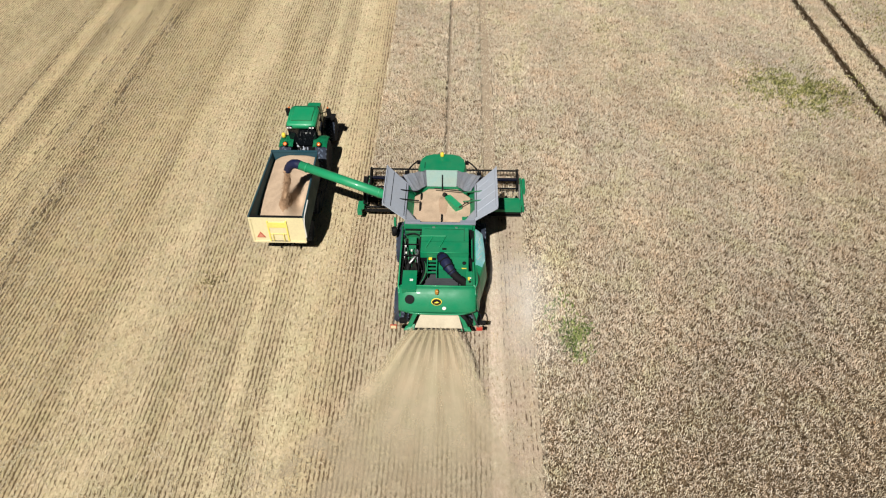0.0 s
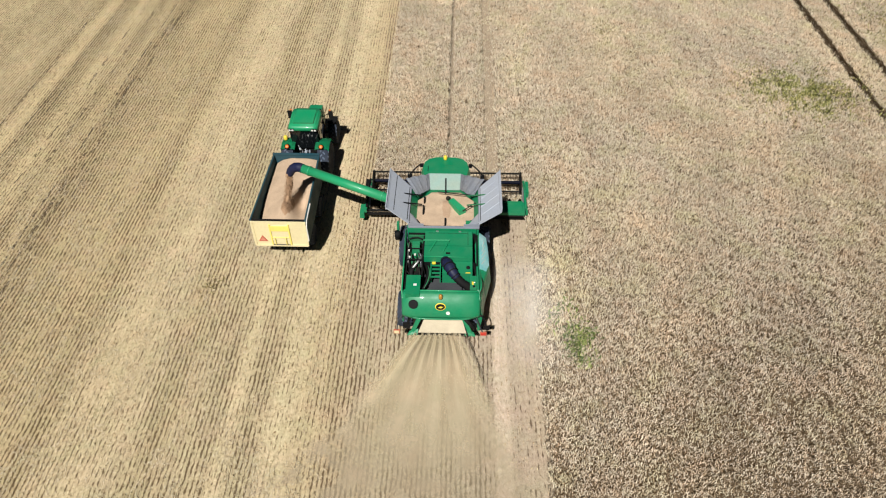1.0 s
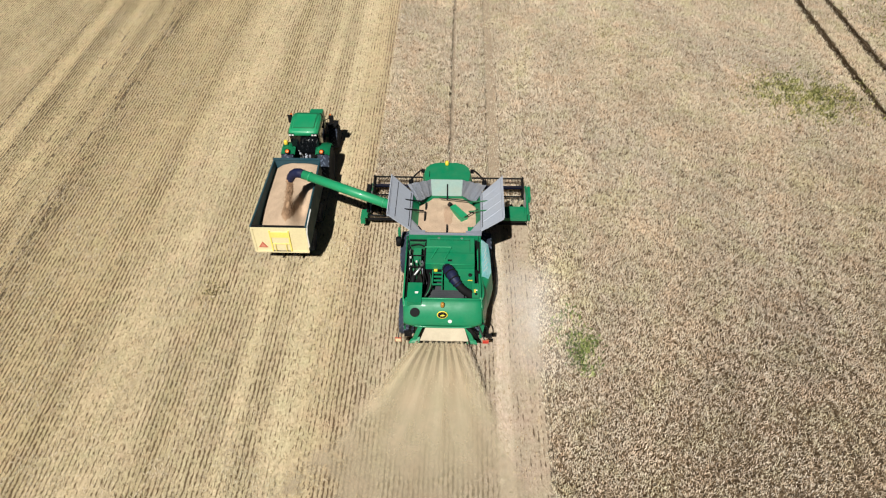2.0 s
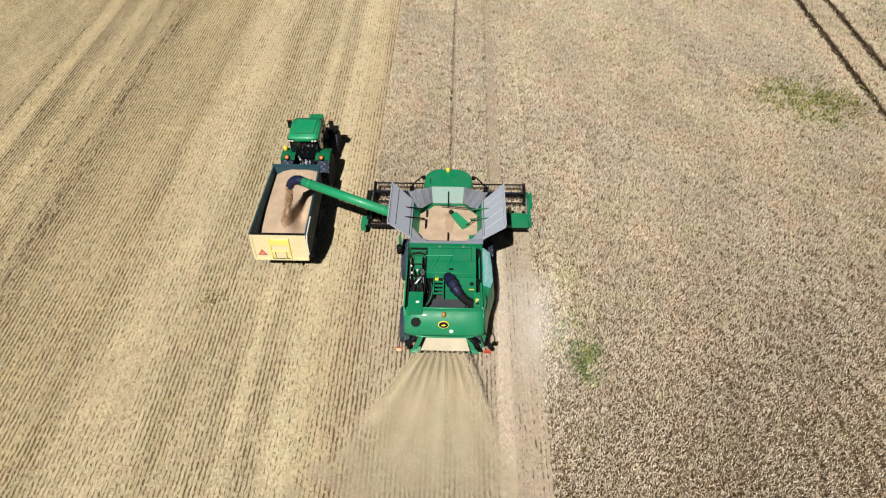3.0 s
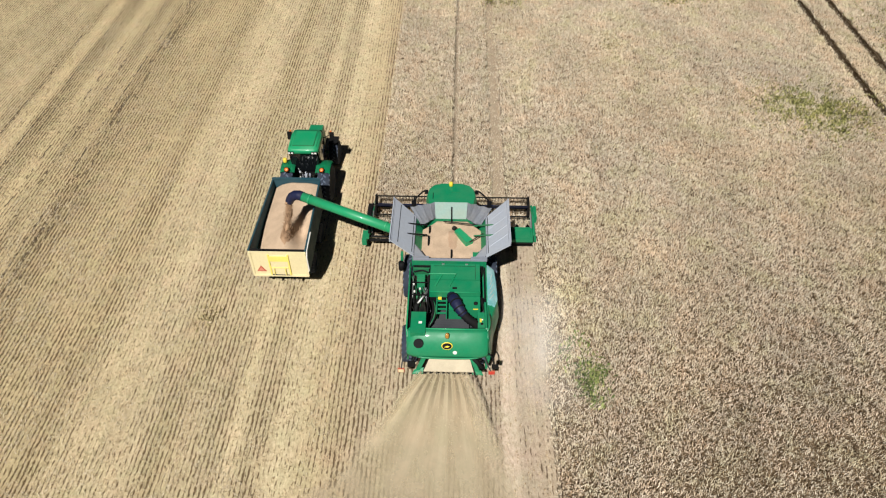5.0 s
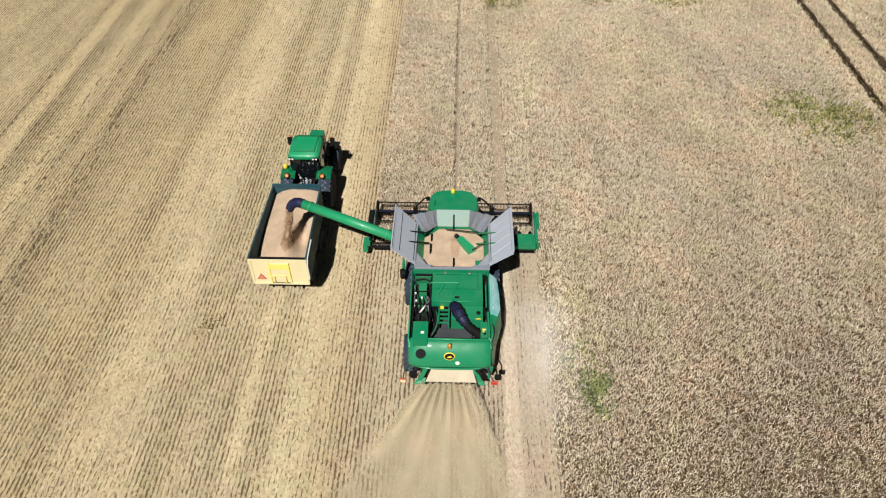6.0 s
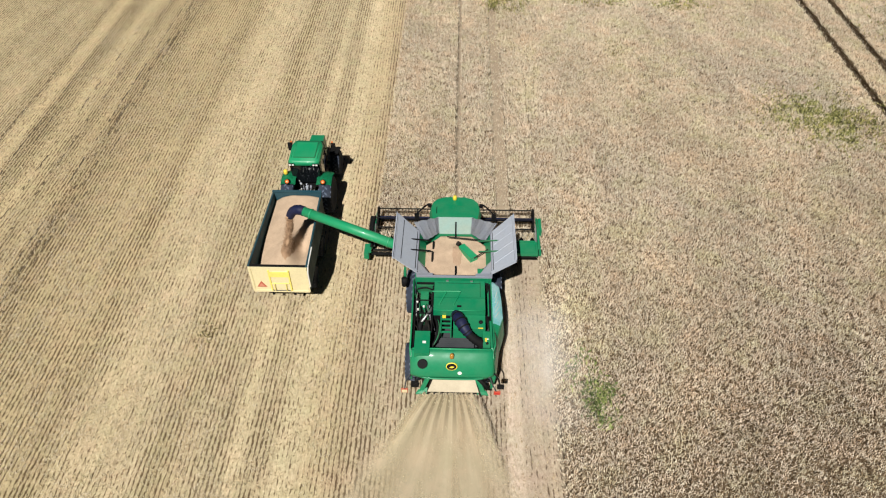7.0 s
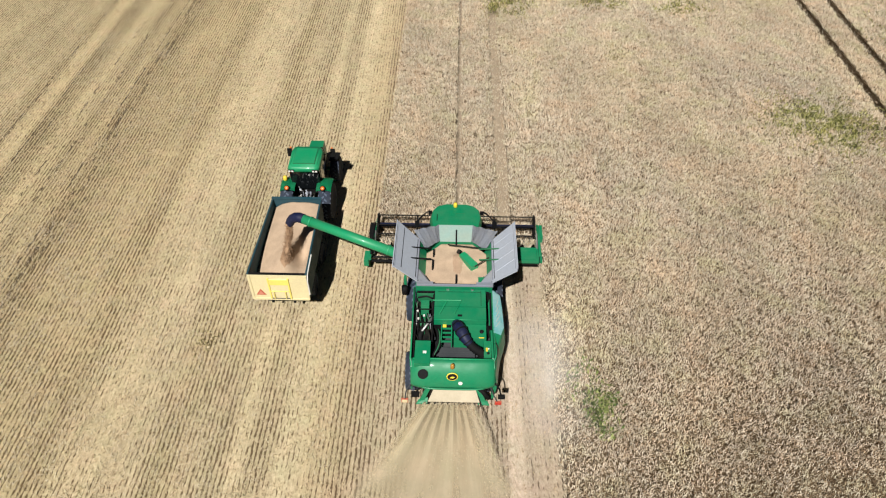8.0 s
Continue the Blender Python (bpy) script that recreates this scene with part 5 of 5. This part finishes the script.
def make_trailer():
    t = thing("grain_trailer", "tipping trailer with cream tailgate, loaded with wheat grain", "trailer")
    y0, y1, zb, zt = 1.65, 6.2, 1.25, 2.6
    half = lambda y: 1.18 - 0.1 * (y - y0) / (y1 - y0)
    for s in (-1, 1):
        a, b = TX + s * half(y0), TX + s * half(y1)
        wall = part("side_wall", slab([(a, y0, zb), (b, y1, zb), (b, y1, zt), (a, y0, zt)], (-0.04 * s, 0, 0)), TEALBLUE, t, "dark teal side wall")
        part("top_rail", pipe([(a - 0.01 * s, y0, zt + 0.02), (b - 0.01 * s, y1, zt + 0.02)], 0.045, 6), TEALBLUE, wall)
    part("front_wall", box(TX - half(y1), TX + half(y1), y1, y1 + 0.05, zb, zt + 0.08), TEALBLUE, t, "dark teal front wall")
    part("front_rail", box(TX - half(y1) - 0.02, TX + half(y1) + 0.02, y1 - 0.03, y1 + 0.09, zt + 0.08, zt + 0.13), TEALBLUE, t)
    part("floor_plate", box(TX - 1.05, TX + 1.05, y0, y1, zb - 0.1, zb), BLACK, t)
    # tailgate, a little narrower below
    w, v = half(y0), half(y0) - 0.03
    gate = part("tailgate", slab([(TX - v, y0, 1.2), (TX + v, y0, 1.2), (TX + w, y0, zt - 0.02), (TX - w, y0, zt - 0.02)], (0, -0.06, 0)), CREAM, t, "cream-painted tailgate", 0.015)
    part("gate_top_bar", box(TX - w, TX + w, y0 + 0.005, y0 + 0.09, zt - 0.06, zt + 0.03), BLACK, gate, "black top bar")
    for s in (-1, 1):
        part("gate_edge", box(TX + s * (w - 0.05) - 0.05, TX + s * (w - 0.05) + 0.05, y0 - 0.09, y0 - 0.06, 1.22, zt - 0.03), CREAM, gate)
    part("gate_edge", box(TX - v, TX + v, y0 - 0.095, y0 - 0.06, 1.19, 1.28), CREAM, gate)
    # grain hatch with yellow frame and handles
    cx = TX + 0.02
    hatch = part("grain_hatch", box(cx - 0.4, cx + 0.4, y0 - 0.085, y0 - 0.06, 1.33, 2.4), CREAM, gate, "sliding hatch in a yellow frame")
    for x in (cx - 0.4, cx + 0.4):
        part("hatch_rail", box(x - 0.03, x + 0.03, y0 - 0.12, y0 - 0.06, 1.3, 2.46), PALEY, hatch)
    part("hatch_plate", box(cx - 0.37, cx + 0.37, y0 - 0.11, y0 - 0.085, 2.1, 2.38), PALEY, hatch, "faded yellow hatch plate", 0.006)
    for x in (cx - 0.25, cx + 0.22):
        part("hatch_handle", pipe([(x, y0 - 0.09, 1.75), (x, y0 - 0.15, 1.72), (x, y0 - 0.15, 1.34), (x, y0 - 0.09, 1.3)], 0.016, 6), PALEY, hatch)
    part("hatch_bar", rod((cx - 0.36, y0 - 0.12, 1.74), (cx + 0.36, y0 - 0.12, 1.74), 0.016, seg=6), PALEY, hatch)
    part("hatch_bar", rod((cx - 0.36, y0 - 0.12, 1.32), (cx + 0.36, y0 - 0.12, 1.32), 0.016, seg=6), DECK, hatch)
    # warning triangle
    tx, tz = TX - 0.78, 1.6
    tri = lambda r, y: [(tx - r, y, tz - r * 0.6), (tx + r, y, tz - r * 0.6), (tx, y, tz + r * 1.05)]
    sign = part("warning_triangle", slab(tri(0.2, y0 - 0.06), (0, -0.02, 0)), FADED, gate, "red slow-vehicle triangle")
    part("triangle_field", slab(tri(0.125, y0 - 0.08), (0, -0.008, 0)), PINKISH, sign)
    # tall lever tube on the rear corner
    part("gate_lever", pipe([(TX + w + 0.03, y0 + 1.1, zt + 0.05), (TX + w + 0.04, y0 + 0.05, zt), (TX + w + 0.02, y0 - 0.06, 2.3), (TX + w + 0.03, y0 - 0.07, 1.55), (TX + w - 0.03, y0 - 0.07, 1.5)], 0.028, 8), WHITE, t, "pale tailgate lever tube")
    # running gear
    part("chassis_rail", box(TX - 0.5, TX - 0.4, y0 + 0.1, y1 + 0.2, 0.8, 1.02), BLACK, t)
    part("chassis_rail", box(TX + 0.4, TX + 0.5, y0 + 0.1, y1 + 0.2, 0.8, 1.02), BLACK, t)
    for y in (3.1, 5.0):
        part("axle", rod((TX - 0.9, y, 0.52), (TX + 0.9, y, 0.52), 0.06), BLACK, t)
        for s in (-1, 1):
            wheel(t, TX + 0.88 * s, y, 0.52, 0.42, YELLOW, 18)
    part("drawbar", add_hull(bmesh.new(), [(TX - 0.45, y1 + 0.1, 0.75), (TX + 0.45, y1 + 0.1, 0.75), (TX + 0.45, y1 + 0.1, 0.9), (TX - 0.45, y1 + 0.1, 0.9)], [(TX - 0.06, 7.2, 0.55), (TX + 0.06, 7.2, 0.55), (TX + 0.06, 7.2, 0.67), (TX - 0.06, 7.2, 0.67)]), BLACK, t)
    g = thing("trailer_grain", "heaped wheat grain filling the trailer", "grain")

    def z(x, y):
        u, v = (x - TX) / 1.1, (y - 3.8) / 2.3
        top = 2.36 + 0.15 * v - 0.16 * max(0, -v) ** 2 - 0.08 * u * u
        top -= 0.62 * max(0, -u - 0.2) ** 1.3 * (0.55 + 0.45 * max(0, -v)) + 0.28 * max(0, abs(u) - 0.6) * max(0, v - 0.4)
        # a ridge under the spout, and beside it a hollow shaped to widen the shadow
        top += 0.24 * math.exp(-((x - TX - 0.1) / 0.34) ** 2 - ((y - 2.9) / 0.8) ** 2)
        top -= 0.46 * math.exp(-((x - TX - 0.66) / 0.36) ** 2 - ((y - 3.3) / 0.9) ** 2)
        return top + 0.02 * noise.noise((x * 2.5, y * 2.5, 4)) + 0.008 * noise.noise((x * 9, y * 9, 2))
    part("grain_surface", heap(lambda y: TX - half(y) + 0.045, lambda y: TX + half(y) - 0.045, y0 + 0.005, y1 - 0.01, z, zb + 0.005, 40, 70), GRAIN, g, "", 0, True)
    fresh_mound(g, TX + 0.14, 3.0, 0.28, 0.72, z, 0.10, 5)
    # falling stream
    f = thing("falling_grain", "stream of grain pouring from the auger spout", "grain")
    pts = bowed([(-6.68, 3.28, 3.92), (-6.75, 3.18, 3.4), (-6.84, 2.98, 2.9), (-6.95, 2.66, 2.34)], 6)
    bm = pipe(pts, [0.13 - 0.002 * k + 0.05 * noise.noise((k * 0.9, 0, 0)) for k in range(len(pts))], 14)
    for v in bm.verts:
        v.co += Vector((0.11 * noise.noise(v.co * 5), 0.14 * noise.noise(v.co * 5 + Vector((9, 0, 0))), 0))
    part("stream", bm, GRAIN_M, f, "", 0, True)
    n = 9000
    t = RNG.random(n)
    k = np.array([[p.x, p.y, p.z] for p in pts])
    i = np.minimum((t * (len(pts) - 1)).astype(int), len(pts) - 2)
    q = t * (len(pts) - 1) - i
    c = k[i] * (1 - q)[:, None] + k[i + 1] * q[:, None]
    c[:, :2] += RNG.normal(0, 1, (n, 2)) * (0.06 + 0.035 * t)[:, None]
    v, fc = ears(c[:, 0], c[:, 1], c[:, 2], 0.04, 0.02, 2.0)
    me = quad_mesh("loose_kernels", v, fc)
    me.materials.append(GRAIN_M)
    ob = tagged(new("loose_kernels", me), kind="stuff")
    ob.parent = f


make_trailer()


def make_tractor():
    t = thing("tractor", "green tractor with dark cab glass, coupled to the trailer", "tractor")
    x, dy = TX, -0.2
    P = lambda px, py, pz: (x + px, py + dy, pz)
    B = lambda a, b, c0, d, e, f: box(x + a, x + b, c0 + dy, d + dy, e, f)
    ring = [(-0.77, 8.42), (-0.71, 8.28), (-0.55, 8.2), (0.55, 8.2), (0.71, 8.28), (0.77, 8.42), (0.78, 9.55), (0.7, 9.85), (0.55, 9.95), (-0.55, 9.95), (-0.7, 9.85), (-0.78, 9.55)]
    # roof takes the lighter green in place of sky light on it
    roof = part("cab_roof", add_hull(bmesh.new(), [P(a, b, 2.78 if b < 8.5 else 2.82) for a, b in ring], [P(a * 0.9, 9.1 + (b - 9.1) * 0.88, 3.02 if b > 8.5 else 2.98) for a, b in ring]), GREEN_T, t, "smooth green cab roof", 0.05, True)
    part("roof_groove", B(-0.51, 0.51, 8.53, 9.69, 2.98, 3.03), GREEN_D, roof)
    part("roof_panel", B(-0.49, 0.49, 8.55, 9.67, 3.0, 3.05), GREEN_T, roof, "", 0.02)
    for a in (-0.5, 0.5):
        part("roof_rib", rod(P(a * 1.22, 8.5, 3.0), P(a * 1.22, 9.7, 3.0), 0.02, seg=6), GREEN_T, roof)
    for a in (-0.62, -0.48, 0.48, 0.62):
        lamp_box(roof, "work_lamp", x + a, 8.2 + dy, 2.84, 0.12, 0.1, 0.06, BLACK, WHITE, "clear work lamp")
    cab = part("cab_frame", B(-0.72, 0.72, 8.62, 9.9, 1.2, 1.5), BLACK, t, "", 0.03)
    part("rear_window", slab([P(-0.66, 8.5, 1.55), P(0.66, 8.5, 1.55), P(0.68, 8.3, 2.8), P(-0.68, 8.3, 2.8)], (0, 0.012, 0)), GLASS, cab, "dark tinted rear window")
    part("windscreen", slab([P(-0.66, 9.86, 1.5), P(0.66, 9.86, 1.5), P(0.66, 9.86, 2.8), P(-0.66, 9.86, 2.8)], (0, 0.012, 0)), GLASS, cab)
    for s in (-1, 1):
        part("side_window", slab([P(0.72 * s, 8.64, 1.5), P(0.72 * s, 9.82, 1.5), P(0.7 * s, 9.82, 2.8), P(0.7 * s, 8.4, 2.8)], (0.012 * s, 0, 0)), GLASS, cab)
        for y in (8.6, 9.84):
            part("cab_post", rod(P(0.7 * s, y, 1.4), P(0.69 * s, y, 2.84), 0.045, seg=6), BLACK, cab)
    part("driver_seat", box(x - 0.25, x + 0.25, 8.9 + dy, 9.3 + dy, 1.5, 1.7), BLACK, cab, "", 0.05)
    part("seat_back", box(x - 0.25, x + 0.25, 8.8 + dy, 8.92 + dy, 1.6, 2.25), BLACK, cab, "", 0.05)
    # bonnet
    lo = [P(-0.42, 9.95, 1.0), P(0.42, 9.95, 1.0), P(0.36, 12.0, 1.0), P(-0.36, 12.0, 1.0)]
    hi = [P(-0.38, 9.95, 2.02), P(0.38, 9.95, 2.02), P(0.33, 11.9, 1.9), P(-0.33, 11.9, 1.9)]
    bon = part("bonnet", add_hull(bmesh.new(), lo, hi), GREEN, t, "green bonnet", 0.07)
    part("grille", B(-0.28, 0.28, 12.0, 12.03, 1.05, 1.7), BLACK, bon)
    part("exhaust_stack", rod(P(0.6, 9.95, 1.4), P(0.6, 9.95, 2.9), 0.06, seg=12), BLACK, t, "black exhaust stack", 0, True)
    part("gearbox", B(-0.3, 0.3, 7.9, 12.0, 0.6, 1.2), GRIME, t, "", 0.04)
    part("axle", rod(P(-0.9, 8.3, 0.9), P(0.9, 8.3, 0.9), 0.14), GREEN_D, t)
    part("axle", rod(P(-0.85, 11.25, 0.66), P(0.85, 11.25, 0.66), 0.09), GREEN_D, t)
    for s in (-1, 1):
        wheel(t, x + 0.9 * s, 8.38 + dy, 0.95, 0.6, YELLOW)
        wheel(t, x + 0.9 * s, 11.25 + dy, 0.66, 0.46, YELLOW, 20)
        # arched rear mudguard
        bm = bmesh.new()
        arc = []
        for k in range(9):
            a = radians(118 - 11.5 * k)
            arc.append((8.45 + 1.02 * math.cos(a), 0.93 + 1.02 * math.sin(a)))
        lo2 = [[bm.verts.new(P(q * s, y, z + h)) for q, h in ((0.5, -0.02), (0.58, 0.03), (0.95, 0.045), (1.12, 0.02), (1.2, -0.06))] for y, z in arc]
        for a, b in zip(lo2, lo2[1:]):
            for k in range(4):
                bm.faces.new((a[k], a[k + 1], b[k + 1], b[k]))
        bmesh.ops.solidify(bm, geom=bm.faces[:], thickness=0.035)
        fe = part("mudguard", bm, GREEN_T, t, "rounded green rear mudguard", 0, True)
        lamp = part("tail_lamp", lathe([(0, 0.13), (0.05, 0.135), (0.09, 0.1)], (0, 0, 0), "Z", 18), BLACK, fe)
        lamp.matrix_basis = Matrix.Translation(P(0.84 * s, 8.02, 1.95)) @ Matrix.Rotation(radians(40), 4, "X")
        lens = part("lens", lathe([(0.088, 0.1), (0.12, 0.09), (0.14, 0.05)], (0, 0, 0), "Z", 18), ORANGE, lamp, "round orange lamp lens", 0, True)
        part("front_mudguard", box(x + 0.9 * s - 0.24, x + 0.9 * s + 0.24, 10.95 + dy, 11.6 + dy, 1.36, 1.41), BLACK, t, "", 0.02)
        arm = part("mirror_arm", pipe([P(0.7 * s, 9.9, 2.5), P(1.05 * s, 10.25, 2.5)], 0.022, 6), BLACK, t)
        part("mirror_head", B(1.05 * s - 0.11, 1.05 * s + 0.11, 10.22, 10.3, 2.15, 2.58), BLACK, arm, "black wing mirror", 0.03)
        part("mirror_marker", B(1.0 * s - 0.04, 1.0 * s + 0.04, 10.32, 10.4, 2.5, 2.6), ORANGE, arm)
    part("amber_beacon", lathe([(2.02, 0.09), (2.06, 0.1), (2.2, 0.1), (2.25, 0.06)], P(-1.0, 8.55, 0), "Z", 14), YELLOW, t, "yellow beacon on the mudguard", 0, True)
    part("beacon_stem", rod(P(-1.0, 8.55, 1.8), P(-1.0, 8.55, 2.03), 0.025, seg=8), BLACK, t)
    # linkage behind the cab
    part("rear_plate", B(-0.48, 0.48, 7.75, 7.82, 0.7, 1.5), BLACK, t, "", 0.02)
    for px, m in ((-0.3, STEEL), (-0.12, GRIME), (0.08, STEEL), (0.26, GRIME), (0.38, STEEL)):
        part("lift_arm", pipe(bowed([P(px, 7.95, 1.55), P(px * 1.1, 7.6, 1.45), P(px * 1.2, 7.35, 1.1), P(px * 1.1, 7.3, 0.7)]), 0.035, 8), m, t, "", 0, True)
    for px in (-0.2, 0.0, 0.16, 0.3):
        part("hydraulic_hose", pipe(bowed([P(px, 7.8, 1.4), P(px + 0.06, 7.45, 1.3), P(px * 0.5, 7.1, 0.95), P(0.0, 6.8, 0.85)]), 0.02, 6), BLACK, t, "", 0, True)
    rnd = random.Random(8)
    for k in range(26):
        px, py, pz = rnd.uniform(-0.36, 0.36), rnd.uniform(7.85, 8.35), rnd.uniform(1.5, 1.95)
        part("coupling", rod(P(px, py, pz - 0.32), P(px + rnd.uniform(-0.06, 0.06), py - 0.08, pz), rnd.choice((0.025, 0.035, 0.045)), seg=8), rnd.choice((ZINC, ZINC_D, STEEL, BLACK)), t, "", 0, True)
    part("coupler_block", B(-0.22, 0.22, 7.6, 7.78, 1.2, 1.45), STEEL, t, "dusty grey coupler block", 0.02)
    part("hitch", B(-0.12, 0.12, 7.2, 7.8, 0.45, 0.62), BLACK, t, "", 0.02)


make_tractor()


# ------------------------------------------------------------------ flying chaff
def make_spray():
    n = 11000
    lanes = np.array([-0.74, -0.52, -0.35, -0.2, -0.06, 0.07, 0.2, 0.33, 0.48])
    th = lanes[RNG.integers(1, 9, n)] + RNG.normal(0, 0.05, n) + (RNG.random(n) < 0.35) * RNG.uniform(-0.55, 0.5, n) * 0.6
    s = np.abs(RNG.beta(1.0, 1.6, n)) * 6.5
    x0 = th * 1.35
    px = 0.03 + x0 + th * s * 0.85 + RNG.normal(0, 0.03 + 0.05 * s, n)
    py = -3.45 - s * (1.0 - 0.18 * np.abs(th))
    pz = np.maximum(0.03, 1.58 - 0.10 * s - 0.105 * s * s + RNG.normal(0, 0.04 + 0.05 * s, n))
    m = 11000
    tl = lanes[RNG.choice(9, m, p=[0.2, 0.06, 0.1, 0.1, 0.1, 0.1, 0.1, 0.1, 0.14])] + RNG.normal(0, 0.011, m)
    sl = RNG.beta(1.0, 1.3, m) * 3.0
    px = np.concatenate([px, 0.03 + tl * 1.35 + tl * sl * 0.85 + RNG.normal(0, 0.012 + 0.012 * sl, m)])
    py = np.concatenate([py, -3.45 - sl * (1.0 - 0.18 * np.abs(tl))])
    pz = np.concatenate([pz, np.maximum(0.03, 1.62 - 0.10 * sl - 0.105 * sl * sl + RNG.normal(0, 0.03 + 0.02 * sl, m))])
    v, f = ears(px, py, pz, 0.042, 0.018, 2.6)
    me = quad_mesh("chaff_spray", v, f)
    me.materials.append(STRAWBIT)
    tagged(new("chaff_spray", me), "chaff and chopped straw thrown behind the combine", "chaff", kind="stuff")


make_spray()


def make_dust():
    """Thin sheets of hanging dust that follow the thrown chaff down to the ground."""
    for lift, wide in ((0.0, 1.0), (0.22, 0.9), (-0.2, 1.06)):
        nu, nv = 30, 40
        vs, fs, uv = [], [], []
        for j in range(nv + 1):
            s = 8.5 * j / nv
            for i in range(nu + 1):
                u = i / nu * 2 - 1
                th = (u * 0.72 - 0.18) * wide
                z = 0.06 + 0.05 * (lift + 0.3) + (1.48 + lift * min(1, s)) * math.exp(-((s / 2.9) ** 1.7))
                vs.append((0.03 + th * 1.3 + th * s * 0.85, -3.5 - s * (1 - 0.15 * abs(th)), z))
        for j in range(nv):
            for i in range(nu):
                a = j * (nu + 1) + i
                fs.append((a, a + 1, a + nu + 2, a + nu + 1))
        me = quad_mesh("dust_veil", np.array(vs), np.array(fs))
        lay = me.uv_layers.new(name="uv")
        idx = np.array(fs).ravel()
        uvs = np.stack([(idx % (nu + 1)) / nu, (idx // (nu + 1)) / nv], 1)
        lay.data.foreach_set("uv", uvs.astype(np.float32).ravel())
        me.shade_smooth()
        me.materials.append(DUST)
        ob = tagged(new("dust_veil", me), "thin veil of straw dust behind the combine", "dust", kind="stuff")
        ob.visible_shadow = False


make_dust()


def make_haze():
    """Dust drifting off beside the machine."""
    nu, nv = 12, 24
    for x0, wide, y0, long, high in ((1.9, 3.4, 2.2, 8.5, 1.0), (2.0, 3.1, 2.2, 7.0, 0.9)):
        vs, fs = [], []
        for j in range(nv + 1):
            for i in range(nu + 1):
                x, y = x0 + wide * i / nu, y0 - long * j / nv
                vs.append((x, y, high + 0.12 * noise.noise((x, y, 3))))
        for j in range(nv):
            for i in range(nu):
                a = j * (nu + 1) + i
                fs.append((a, a + 1, a + nu + 2, a + nu + 1))
        me = quad_mesh("dust_haze", np.array(vs), np.array(fs))
        lay = me.uv_layers.new(name="uv")
        idx = np.array(fs).ravel()
        lay.data.foreach_set("uv", np.stack([(idx % (nu + 1)) / nu, (idx // (nu + 1)) / nv], 1).astype(np.float32).ravel())
        me.shade_smooth()
        me.materials.append(HAZE)
        ob = tagged(new("dust_haze", me), "faint pale dust drifting along the wheat's edge", "dust", kind="stuff")
        ob.visible_shadow = False


make_haze()


def make_cut_crop():
    """Stalks lying on the header table."""
    n = 5200
    px = RNG.uniform(-3.6, 3.65, n)
    px = px[RNG.random(n) < np.clip((np.abs(px) - 1.2) / 2.6, 0.12, 0.8)]
    n = len(px)
    py = RNG.uniform(4.9, 6.7, n)
    v, f = blades(px, py, np.full(n, 0.22) + RNG.uniform(0, 0.12, n), 0.28, 0.035, 2.2)
    me = quad_mesh("cut_wheat", v, f)
    me.materials.append(WHEAT)
    tagged(new("cut_wheat", me), "cut wheat lying across the header table", "wheat", kind="stuff")


make_cut_crop()
